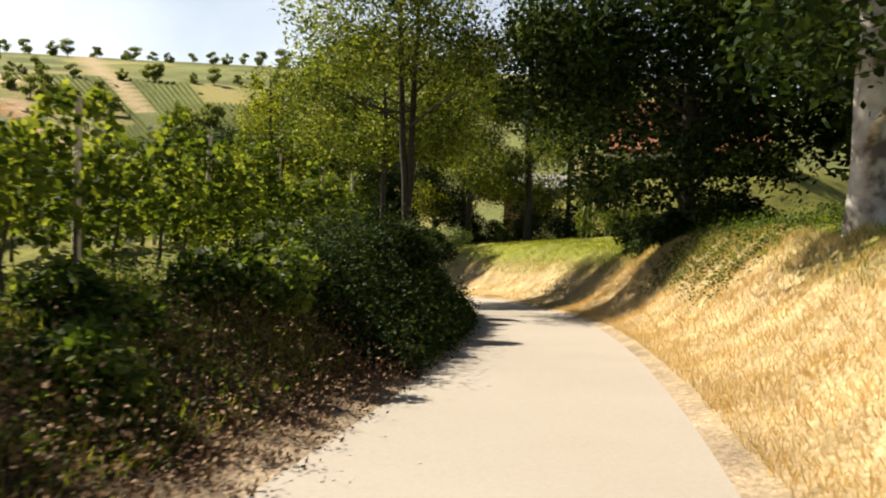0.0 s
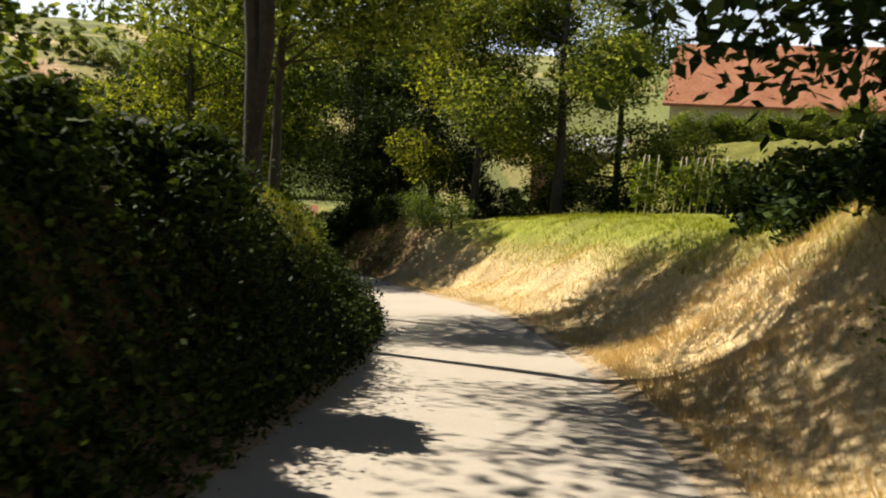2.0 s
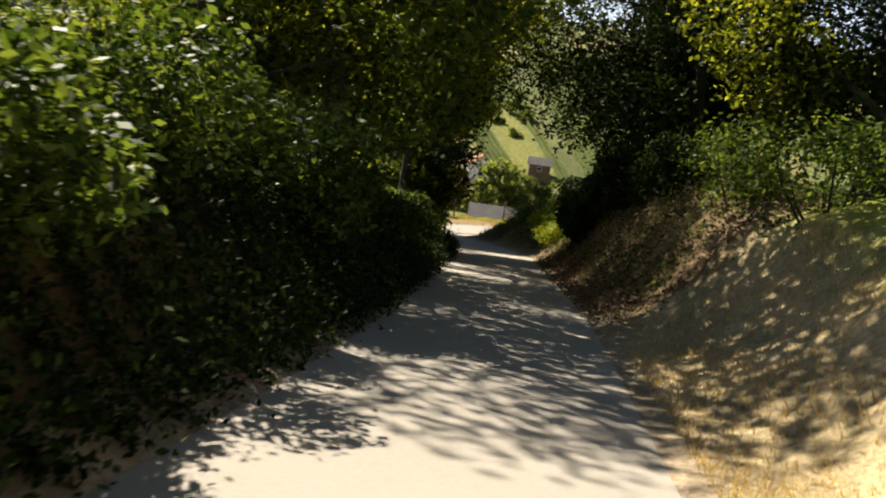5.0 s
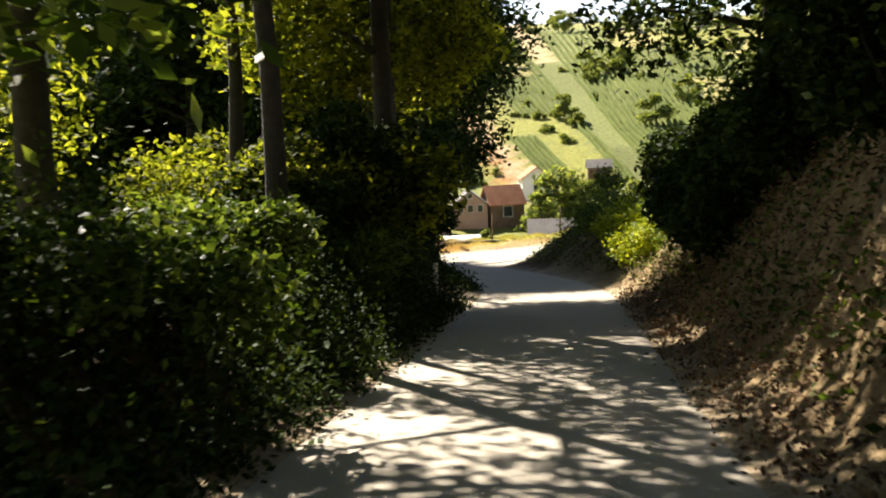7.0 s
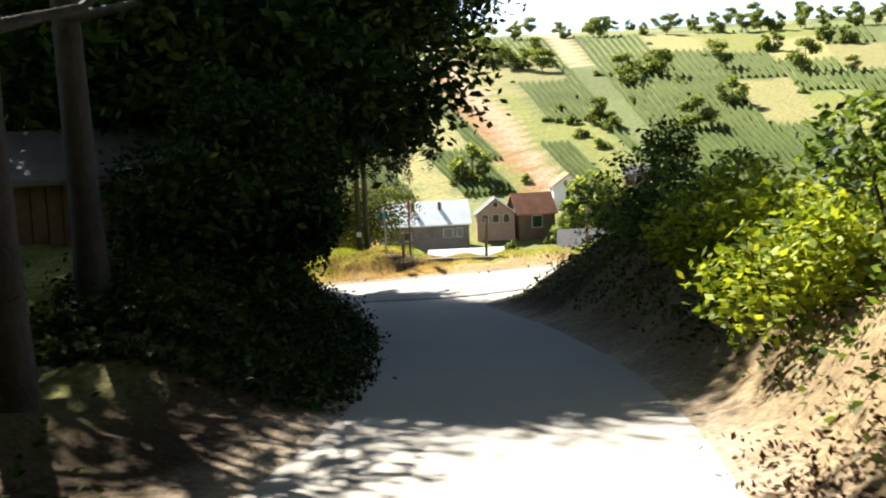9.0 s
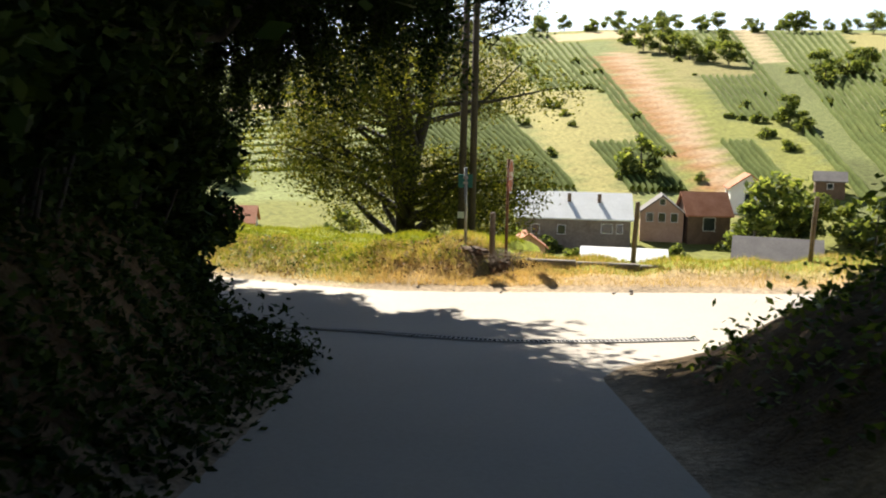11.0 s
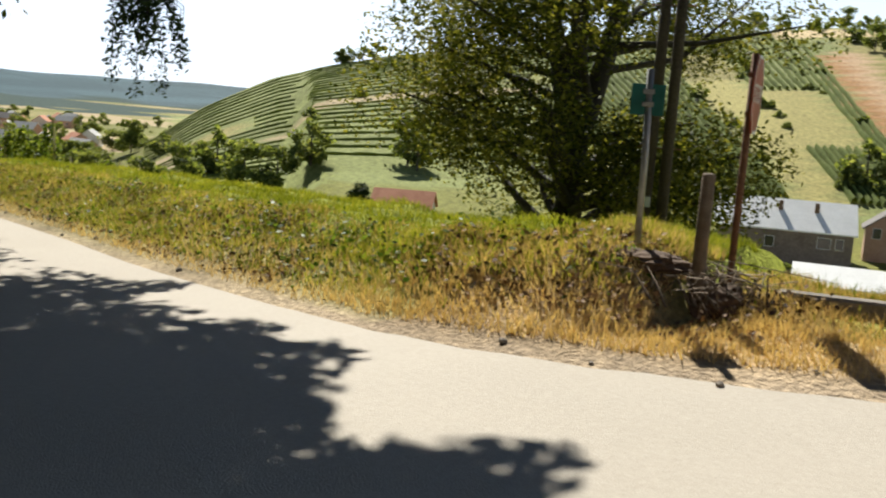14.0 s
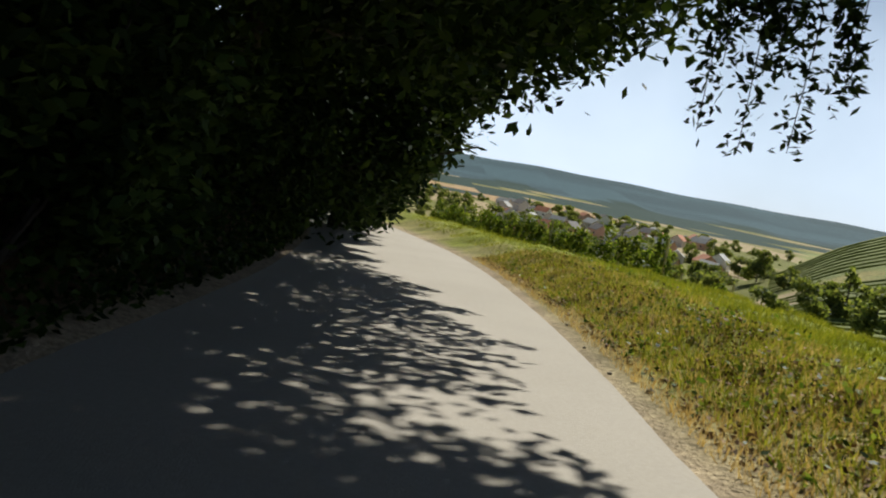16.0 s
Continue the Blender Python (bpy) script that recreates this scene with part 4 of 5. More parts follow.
# weeds over the bank's tree-shadow patch, added to darken it
ivy("weeds", "low weeds put in to darken the tree shadow on the sunny bank", 6, 16, 24, 1, 9000, M_LEAF_BUSH, 1.5, 3.8, 0.035)


# ---------------------------------------------------------------- at the junction
def part(name, bm, mat, parent=None, label=""):
    me = bpy.data.meshes.new(name)
    bm.normal_update()
    bm.to_mesh(me)
    bm.free()
    me.materials.append(mat)
    ob = new(name, me)
    if parent:
        ob.parent = parent
    if label:
        ob["label"] = label
    return ob


def box(x0, x1, y0, y1, z0, z1, bevel=0.0, m=None):
    bm = bmesh.new()
    bmesh.ops.create_cube(bm, size=1)
    bmesh.ops.transform(bm, matrix=Matrix.Translation(((x0 + x1) / 2, (y0 + y1) / 2, (z0 + z1) / 2)) @ Matrix.Diagonal((x1 - x0, y1 - y0, z1 - z0, 1)), verts=bm.verts)
    if bevel:
        bmesh.ops.bevel(bm, geom=bm.edges[:], offset=bevel, segments=1, affect="EDGES")
    if m is not None:
        bmesh.ops.transform(bm, matrix=m, verts=bm.verts)
    return bm


def rod(path, radii, sides=10, cap=True):
    v, f = tube(path, radii, sides)
    bm = bmesh.new()
    vs = [bm.verts.new(p) for p in v]
    for q in f:
        bm.faces.new([vs[i] for i in q])
    if cap:
        bm.faces.new(vs[:sides][::-1])
        bm.faces.new(vs[-sides:])
    for q in bm.faces:
        q.smooth = len(q.verts) == 4
    bmesh.ops.recalc_face_normals(bm, faces=bm.faces[:])
    return bm


def prism(outline, thick, m=None):
    """An upright plate with the outline in x, z, thick along y."""
    bm = bmesh.new()
    a = [bm.verts.new((x, -thick / 2, z)) for x, z in outline]
    b = [bm.verts.new((x, thick / 2, z)) for x, z in outline]
    bm.faces.new(a)
    bm.faces.new(b[::-1])
    for i in range(len(a)):
        j = (i + 1) % len(a)
        bm.faces.new([a[j], a[i], b[i], b[j]])
    bmesh.ops.recalc_face_normals(bm, faces=bm.faces[:])
    if m is not None:
        bmesh.ops.transform(bm, matrix=m, verts=bm.verts)
    return bm


M_POLEWOOD = material("tarred_pole_wood", [(0.3, (0.035, 0.027, 0.02)), (0.6, (0.085, 0.065, 0.048)), (0.8, (0.13, 0.10, 0.075))], scale=18, coarse=1.2, bump=0.5, bump_scale=50)
M_RUST = material("rusty_steel", [(0.3, (0.10, 0.05, 0.028)), (0.6, (0.22, 0.115, 0.065)), (0.8, (0.32, 0.20, 0.13))], scale=16, coarse=3, rough=0.8, bump=0.4, bump_scale=80, metal=0.3)
M_GALV = material("galvanised_steel", [(0.3, (0.22, 0.23, 0.22)), (0.7, (0.38, 0.39, 0.38))], scale=14, coarse=2, rough=0.5, bump=0.1, metal=0.8)
M_SIGNGREEN = material("faded_green_paint", [(0.3, (0.012, 0.085, 0.07)), (0.7, (0.025, 0.14, 0.12))], scale=6, rough=0.5, bump=0.05)
M_SIGNRED = material("faded_red_paint", [(0.3, (0.30, 0.06, 0.035)), (0.7, (0.44, 0.12, 0.075))], scale=5, rough=0.5, bump=0.05)
M_WHITE = material("white_paint", [(0.3, (0.66, 0.65, 0.62)), (0.7, (0.82, 0.81, 0.78))], scale=4, coarse=0.6, rough=0.7, bump=0.1)
M_CONCRETE = material("stained_concrete", [(0.3, (0.10, 0.085, 0.07)), (0.55, (0.22, 0.19, 0.155)), (0.8, (0.36, 0.32, 0.27))], scale=5, coarse=0.9, bump=0.5, bump_scale=30)
M_GRATE = material("cast_iron_grate", [(0.3, (0.32, 0.30, 0.27)), (0.7, (0.48, 0.45, 0.41))], scale=12, coarse=2, rough=0.7, bump=0.3)
# near-black fill: the shade inside the drain slots put into colour
M_SLOTSHADE = material("slot_shade", [(0.3, (0.01, 0.01, 0.01)), (0.7, (0.02, 0.02, 0.02))], scale=5, bump=0)
M_STONE = material("stone", [(0.3, (0.12, 0.10, 0.08)), (0.7, (0.30, 0.26, 0.21))], scale=9, bump=0.5)


def standing(name, label, category, x, y, turn=0.0, dz=0.0):
    root = new(name)
    root.matrix_basis = pose(x, y, land1(x, y) + dz, 0, 0, turn)
    return tagged(root, label, category)


# green street sign on a steel post, seen from behind
ob = standing("street_sign", "faded green street sign on a galvanised steel post", "sign", -23.36, 92.75, 38, 0.07)
part("post", rod([(0, 0, -0.4), (-0.01, 0, 0.7), (-0.035, 0, 1.42)], [0.03, 0.03, 0.03]), M_GALV, ob)
plate = part("plate", box(-0.17, 0.10, -0.012, 0.012, 1.05, 1.30, 0.006), M_SIGNGREEN, ob, "faded green sign plate")
part("clamp", box(-0.075, 0.015, -0.045, 0.02, 1.12, 1.16, 0.004), M_GALV, ob)
part("clamp", box(-0.075, 0.015, -0.045, 0.02, 1.22, 1.26, 0.004), M_GALV, ob)

# stop sign, its face turned to the lane at a slant
ob = standing("stop_sign", "faded red octagonal stop sign on a rusty post", "sign", -22.85, 93.35, 117, -11.33 - land1(-22.85, 93.35))
part("post", rod([(0, 0, -0.4), (0, 0, 0.8), (0.0, 0.0, 1.95)], [0.03, 0.03, 0.03]), M_RUST, ob, "rusty steel post")
octa = [(0.31 / math.cos(math.pi / 8) * math.sin(math.pi / 8 + i * math.pi / 4), 1.62 + 0.31 / math.cos(math.pi / 8) * math.cos(math.pi / 8 + i * math.pi / 4)) for i in range(8)]
part("plate", prism(octa, 0.012, Matrix.Translation((0, -0.042, 0))), M_SIGNRED, ob, "faded red octagonal plate")
inner = [(x * 0.93, 1.62 + (z - 1.62) * 0.93) for x, z in octa]
rim = bmesh.new()
ra = [rim.verts.new((x, -0.0505, z)) for x, z in octa]
rb = [rim.verts.new((x, -0.0505, z)) for x, z in inner]
for i in range(8):
    j = (i + 1) % 8
    rim.faces.new([ra[i], ra[j], rb[j], rb[i]])
part("border", rim, M_WHITE, ob, "worn white border")
txt = bpy.data.curves.new("lettering", "FONT")
txt.body, txt.size, txt.align_x, txt.align_y, txt.extrude = "STOP", 0.21, "CENTER", "CENTER", 0.001
lt = new("lettering", txt)
txt.materials.append(M_WHITE)
lt.parent = ob
lt.matrix_basis = pose(0, -0.051, 1.62, 90, 0, 0)
part("bracket", box(-0.05, 0.05, -0.034, 0.032, 1.45, 1.49, 0.004), M_RUST, ob)
part("bracket", box(-0.05, 0.05, -0.034, 0.032, 1.76, 1.80, 0.004), M_RUST, ob)


# wooden fence posts
def fence_post(x, y, h, r, label, lean=0.0, mat=None):
    o = standing("fence_post", label, "post", x, y, 20)
    part("shaft", rod([(0, 0, -0.4), (lean * 0.5, 0, h * 0.5), (lean, 0, h * 0.985), (lean, 0, h)], [r, r * 0.98, r * 0.95, r * 0.7], 9), mat or M_WOOD, o)
    return o


fence_post(-22.72, 92.72, 1.12, 0.055, "short brown wooden post in a mound of soil")
fence_post(-21.05, 95.0, 1.26, 0.05, "brown wooden fence post at the edge of a plot", 0.05)
fence_post(-18.25, 96.6, 1.2, 0.045, "brown wooden fence post above the valley", 0.05)

# a double utility pole
ob = standing("utility_pole", "twin wooden utility pole bolted together below the road", "utility pole", -29.9, 101.2, 30)
part("pole", rod([(-0.17, 0, -0.5), (-0.16, 0, 3.0), (-0.14, 0, 9.5)], [0.115, 0.11, 0.095], 12), M_POLEWOOD, ob)
part("pole", rod([(0.17, 0, -0.5), (0.16, 0, 3.0), (0.14, 0, 9.5)], [0.115, 0.11, 0.095], 12), M_POLEWOOD, ob)
for z in (2.7, 5.4, 8.8):
    part("cross_bolt", rod([(-0.42, 0, z), (0.42, 0, z)], [0.018, 0.018], 6), M_RUST, ob)
part("notice_plate", box(-0.26, -0.06, -0.135, -0.12, 1.55, 1.75, 0.004), M_WHITE, ob, "small white notice plate")
part("cross_arm", box(-0.9, 0.9, -0.06, 0.06, 9.1, 9.25, 0.01), M_POLEWOOD, ob)
for x in (-0.75, 0.0, 0.75):
    part("insulator", rod([(x, 0, 9.25), (x, 0, 9.33), (x, 0, 9.40)], [0.03, 0.05, 0.02], 8), M_WHITE, ob)

# low concrete edging along the plot
wall_line = [(-22.4, 93.35), (-21.6, 93.85), (-20.6, 94.45), (-19.6, 95.1), (-18.6, 95.75), (-17.2, 96.6)]
ob = new("retaining_kerb")
tagged(ob, "low stained concrete retaining kerb beside the road", "kerb")
for k, ((xa, ya), (xb, yb)) in enumerate(zip(wall_line[:-1], wall_line[1:])):
    ln = math.hypot(xb - xa, yb - ya)
    m = pose(xa, ya, -11.22 - 0.016 * k, 0, 0, math.degrees(math.atan2(yb - ya, xb - xa)))
    part("block", box(0.003, ln - 0.003, -0.09, 0.09, -0.5, 0.0, 0.02, m), M_CONCRETE, ob)

# drain across the lane's mouth
DRAIN = spline([(-23.3, 87.27, 0), (-21.65, 87.42, 0), (-20.4, 87.68, 0), (-19.6, 88.02, 0), (-19.15, 88.36, 0), (-18.65, 88.85, 0), (-18.1, 89.42, 0), (-17.5, 90.0, 0)], 14)
ob = new("drain_grate")
tagged(ob, "slotted cast-iron drain channel across the lane's mouth", "drain")
for (xa, ya, _), (xb, yb, _) in zip(DRAIN[:-1], DRAIN[1:]):
    za, zb = road_field(np.array([xa, xb]), np.array([ya, yb]))[1]
    seg = math.hypot(xb - xa, yb - ya)
    nx, ny = (ya - yb) / seg * 0.15, (xb - xa) / seg * 0.15
    zl, zr = road_field(np.array([(xa + xb) / 2 + nx, (xa + xb) / 2 - nx]), np.array([(ya + yb) / 2 + ny, (ya + yb) / 2 - ny]))[1]
    m = pose((xa + xb) / 2, (ya + yb) / 2, (za + zb) / 2 + 0.006, math.degrees(math.atan2(zl - zr, 0.3)), -math.degrees(math.atan2(zb - za, seg)), math.degrees(math.atan2(yb - ya, xb - xa)))
    h = seg / 2 - 0.003
    bm = box(-h, h, -0.085, -0.065, -0.01, 0.012, 0.002)
    n_bar = 9
    bars = [box(-h + (k + 0.3) * 2 * h / n_bar, -h + (k + 0.3) * 2 * h / n_bar + 0.021, -0.067, 0.067, -0.008, 0.010) for k in range(n_bar)]
    for b2 in [box(-h, h, 0.065, 0.085, -0.01, 0.012, 0.002)] + bars:
        tmp = bpy.data.meshes.new("t")
        b2.to_mesh(tmp)
        b2.free()
        bm.from_mesh(tmp)
        bpy.data.meshes.remove(tmp)
    bmesh.ops.transform(bm, matrix=m, verts=bm.verts)
    gr = part("grate", bm, M_GRATE, ob)
    part("channel", box(-h, h, -0.075, 0.075, -0.03, 0.0072, 0, m), M_SLOTSHADE, gr)

# loose stones and clods at the road's edge
rg = np.random.default_rng(21)
for i in range(30):
    x = rg.uniform(-44, -13)
    y0 = float(np.interp(x, MAIN[:, 0], MAIN[:, 1])) + 2.0 + rg.uniform(0.0, 0.6)
    bm = bmesh.new()
    bmesh.ops.create_icosphere(bm, subdivisions=1, radius=rg.uniform(0.015, 0.045))
    for v in bm.verts:
        v.co *= 1 + rg.uniform(-0.3, 0.3)
        v.co.z *= 0.65
    st = part("stone", bm, M_STONE)
    sd0, zr0 = road_field(np.array([x]), np.array([y0]))
    st.location = (x, y0, max(land1(x, y0), float(zr0[0])) + 0.012)
    tagged(st, "small brown stone at the road's edge", "stone", "roadside stones")

# crumbling heap of soil, roots and dead weeds round the posts
M_SOIL = material("dark_soil", [(0.3, (0.05, 0.03, 0.02)), (0.7, (0.16, 0.10, 0.06))], scale=8, coarse=1.5, bump=0.9, bump_scale=24)


def soil_heap(x, y, rx, ry, h, turn):
    bm = bmesh.new()
    bmesh.ops.create_icosphere(bm, subdivisions=4, radius=1.0)
    for v in bm.verts:
        k = 1 + 0.22 * noise.noise(v.co * 2.2) + 0.16 * noise.noise(v.co * 5.5) + 0.08 * noise.noise(v.co * 12)
        v.co = Vector((v.co.x * rx * k, v.co.y * ry * k, v.co.z * h * k))
    mound = part("soil_mound", bm, M_SOIL)
    mound.matrix_basis = pose(x, y, land1(x, y) - 0.05, 0, 0, turn)
    tagged(mound, "crumbling mound of dark soil round the posts", "mound")


soil_heap(-22.75, 92.95, 0.36, 0.30, 0.26, 30)
soil_heap(-23.2, 92.5, 0.45, 0.22, 0.10, 25)
rg6 = np.random.default_rng(61)
tw = [tube([(a, b, 0), (a + rg6.normal(0, 0.12), b + rg6.normal(0, 0.12), rg6.uniform(0.1, 0.3)), (a + rg6.normal(0, 0.28), b + rg6.normal(0, 0.28), rg6.uniform(0.0, 0.36))], [0.010, 0.006, 0.002], 4) for a, b in rg6.normal(0, 0.3, (70, 2)) * 0.8]
v, f = joined(tw)
twigs = mesh_object("dead_twigs", v, f, M_WOOD, True)
twigs.matrix_basis = pose(-22.72, 92.9, land1(-22.72, 92.9) + 0.08)
tagged(twigs, "tangle of dead brown twigs and roots on the mound", "twigs", kind="stuff")


def bank_litter(name, label, seed, n, mat, x0, x1, sd0, sd1, size, deep):
    """Dead leaves and weeds lying in drifts on the verge."""
    rg7 = np.random.default_rng(seed)
    x, y = clumped(rg7, n, x0, x1, 89.8, 95.5, 0.16, 24)
    sd, _ = road_field(x, y)
    k = (sd > sd0) & (sd < sd1) & (y > 89.5)
    x, y = x[k], y[k]
    z = land(x, y) + rg7.exponential(deep, len(x))
    q, f = leaf_cloud(rg7, [(0, 0, 0, 0, 0, 0, len(x))], size, 0.0, 0.6)
    q = (q.reshape(-1, 4, 3) + np.stack([x, y, z], 1)[:, None]).reshape(-1, 3)
    tagged(mesh_object(name, q, f, mat), label, "weeds", kind="stuff")


bank_litter("dead_leaves", "withered brown leaves and roots on the crumbling verge", 62, 11000, M_DEADLEAF, -25, -22.0, 0.7, 2.3, 0.03, 0.03)
bank_litter("verge_weeds", "dark broad-leaved weeds on the verge beside the posts", 63, 5000, M_LEAF_BUSH, -28, -23.2, 0.7, 1.7, 0.034, 0.04)
bank_litter("dead_leaves", "dry brown litter scattered along the verge's foot", 64, 30000, M_DEADLEAF, -46, -26, 0.3, 2.2, 0.026, 0.03)


# ---------------------------------------------------------------- houses
M_PLASTER = material("pale_plaster", [(0.3, (0.52, 0.46, 0.40)), (0.7, (0.68, 0.62, 0.55))], scale=3, coarse=0.5, bump=0.2)
M_PINK = material("pink_plaster", [(0.3, (0.40, 0.24, 0.17)), (0.7, (0.55, 0.36, 0.27))], scale=3, coarse=0.5, bump=0.2)
M_TILE = material("clay_roof_tiles", [(0.3, (0.30, 0.105, 0.05)), (0.55, (0.44, 0.19, 0.10)), (0.8, (0.55, 0.28, 0.17))], scale=6, coarse=0.7, bump=0.8, bump_scale=9)
M_GREYROOF = material("grey_fibre_roof", [(0.3, (0.30, 0.29, 0.27)), (0.7, (0.46, 0.45, 0.42))], scale=5, coarse=0.5, bump=0.5, bump_scale=9)
M_DARKROOF = material("dark_roof", [(0.3, (0.10, 0.09, 0.085)), (0.7, (0.20, 0.18, 0.165))], scale=5, coarse=0.5, bump=0.5, bump_scale=9)
M_BROWNWOOD = material("brown_boards", [(0.3, (0.09, 0.055, 0.035)), (0.7, (0.20, 0.13, 0.085))], scale=9, coarse=1.0, bump=0.5)
M_GLASS = bpy.data.materials.new("window_glass")
M_GLASS.use_nodes = True
gb = M_GLASS.node_tree.nodes["Principled BSDF"]
gb.inputs["Base Color"].default_value, gb.inputs["Roughness"].default_value = (0.02, 0.025, 0.03, 1), 0.08


def roof_slab(w, d, eave, ridge, over, thick=0.18):
    """A gable roof along x: two slabs with an overhang."""
    bm = bmesh.new()
    k = (ridge - eave) / (d / 2)
    ye, ze = d / 2 + over, eave - k * over
    x = w / 2 + over
    prof = [(-ye, ze), (0, ridge), (ye, ze), (ye, ze + thick), (0, ridge + thick * 1.2), (-ye, ze + thick)]
    a = [bm.verts.new((-x, p, q)) for p, q in prof]
    b = [bm.verts.new((x, p, q)) for p, q in prof]
    for i in range(6):
        j = (i + 1) % 6
        bm.faces.new([a[i], a[j], b[j], b[i]])
    for e in (a, b):
        bm.faces.new([e[0], e[1], e[4], e[5]])
        bm.faces.new([e[1], e[2], e[3], e[4]])
    bmesh.ops.recalc_face_normals(bm, faces=bm.faces[:])
    return bm


def gable_body(w, d, eave, ridge):
    bm = bmesh.new()
    prof = [(-d / 2, -2.5), (d / 2, -2.5), (d / 2, eave), (0, ridge), (-d / 2, eave)]
    a = [bm.verts.new((-w / 2, p, q)) for p, q in prof]
    b = [bm.verts.new((w / 2, p, q)) for p, q in prof]
    bm.faces.new(a)
    bm.faces.new(b)
    for i in range(5):
        j = (i + 1) % 5
        bm.faces.new([a[i], a[j], b[j], b[i]])
    bmesh.ops.recalc_face_normals(bm, faces=bm.faces[:])
    return bm


def house(label, x, y, w, d, eave, ridge, turn, wall_mat, roof_mat, windows=(), chimneys=(), dz=0.0, over=0.4, name="house", gable_windows=()):
    """windows: along the front (-y) wall as (x, z, width, height); gable ones on the +x end as (y, z, width, height)."""
    root = standing(name, label, "house" if name == "house" else "shed", x, y, turn, dz)
    part("wall", gable_body(w, d, eave, ridge), wall_mat, root)
    part("roof", roof_slab(w, d, eave, ridge, over), roof_mat, root)
    for wx, wz, ww, wh in windows:
        fr = part("window", box(wx - ww / 2 - 0.07, wx + ww / 2 + 0.07, -d / 2 - 0.05, -d / 2 + 0.05, wz - wh / 2 - 0.07, wz + wh / 2 + 0.07), M_WHITE, root, "white framed window")
        part("pane", box(wx - ww / 2, wx + ww / 2, -d / 2 - 0.062, -d / 2, wz - wh / 2, wz + wh / 2), M_GLASS, fr)
    for wy, wz, ww, wh in gable_windows:
        fr = part("window", box(w / 2 - 0.05, w / 2 + 0.05, wy - ww / 2 - 0.07, wy + ww / 2 + 0.07, wz - wh / 2 - 0.07, wz + wh / 2 + 0.07), M_WHITE, root, "white framed window")
        part("pane", box(w / 2, w / 2 + 0.062, wy - ww / 2, wy + ww / 2, wz - wh / 2, wz + wh / 2), M_GLASS, fr)
    for cx, cy in chimneys:
        h = ridge - abs(cy) * (ridge - eave) / (d / 2)
        ch = part("chimney", box(cx - 0.25, cx + 0.25, cy - 0.25, cy + 0.25, h - 0.6, h + 1.2), M_BROWNWOOD, root, "dark chimney")
    return root
# brown wooden wall, darkened further to hold the house front's shade
M_SHADEWALL = material("shaded_brown_wall", [(0.3, (0.13, 0.10, 0.08)), (0.7, (0.28, 0.23, 0.19))], scale=3, coarse=0.5, bump=0.3)


# houses across the valley: (-y) walls face the lane
house("long white house with a pale grey sheet roof", -80, 190, 15.5, 8.5, 3.6, 6.6, 33, M_SHADEWALL, M_WHITE,
      [(-5, 1.9, 1.0, 1.2), (-1.5, 1.9, 1.0, 1.2), (4.6, 2.2, 1.4, 1.2), (6.3, 2.2, 0.8, 1.2)], [(-0.5, -1.6), (3.6, -1.6)], 0.6)
house("pink two-storey house with a gabled brown roof", -72.8, 203, 6.3, 6, 3.4, 5.7, -62, M_PINK, M_DARKROOF, gable_windows=[(-1.7, 2.7, 0.9, 1.2), (0, 2.7, 0.9, 1.2), (1.7, 2.7, 0.9, 1.2), (0, 4.9, 0.7, 0.8)], windows=[(0, 2.6, 1.0, 1.3)], dz=0.6)
house("brown wooden barn with a pale tiled roof", -67.5, 205.5, 6, 6.5, 2.8, 5.6, 40, M_BROWNWOOD, M_TILE, [(0, 1.4, 1.6, 1.8)], dz=1.2)
house("small white house with a clay tile roof above the fields", -71.5, 232, 6.2, 6, 3.8, 5.9, -60, M_WHITE, M_TILE, [(0, 2.4, 1.2, 1.5)], gable_windows=[(0, 2.3, 1.4, 1.6)], dz=0.3)
house("low grey-roofed white garage below the road", -47, 178, 8.5, 6, 2.7, 4.6, 20, M_WHITE, M_DARKROOF, [(-2, 1.4, 1.0, 0.7), (1.5, 1.4, 1.0, 0.7)], dz=0.4, name="garage")
house("wide low shed with a bright white sheet roof", -60, 168, 8.5, 6.5, 1.7, 3.0, 30, M_PLASTER, M_WHITE, dz=0.9, name="shed")
house("little pink hut with a tiled roof", -74, 170, 4, 4, 2.2, 3.6, -50, M_PINK, M_TILE, [(0, 1.3, 0.8, 0.8)], dz=0.4, name="hut")
house("small house with a clay tile roof among trees", -38, 215, 6, 6, 3.0, 5.0, 10, M_PLASTER, M_TILE, [(-1.3, 1.6, 0.9, 1.1), (1.3, 1.6, 0.9, 1.1)], dz=0.6)
house("low white house with a hipped tile roof beside the meadow", -122, 163, 8, 6.5, 2.4, 4.4, 45, M_WHITE, M_TILE, [(-2.2, 1.3, 1.0, 1.0), (2.2, 1.3, 1.0, 1.0)], dz=-1.3)
house("dark wooden cabin high on the slope", -64, 252, 5, 4.5, 2.2, 3.6, 20, M_BROWNWOOD, M_DARKROOF, [(0, 1.2, 0.9, 0.9)], dz=0.5, name="cabin")
# houses east of the lane
house("farmhouse with a bright orange tile roof behind the garden", 19.9, 76.0, 12, 8.5, 2.9, 6.5, -17, M_PLASTER, M_TILE, [(-2, 1.4, 0.9, 1.1), (2, 1.4, 0.9, 1.1)], dz=-1.1 - land1(19.9, 76.0))
house("pink garden shed with a low grey roof", 7.6, 74, 5.2, 4, 1.9, 2.7, -8, M_PINK, M_GREYROOF, [(0.8, 1.1, 0.8, 0.8)], dz=-3.4 - land1(7.6, 74), name="shed")

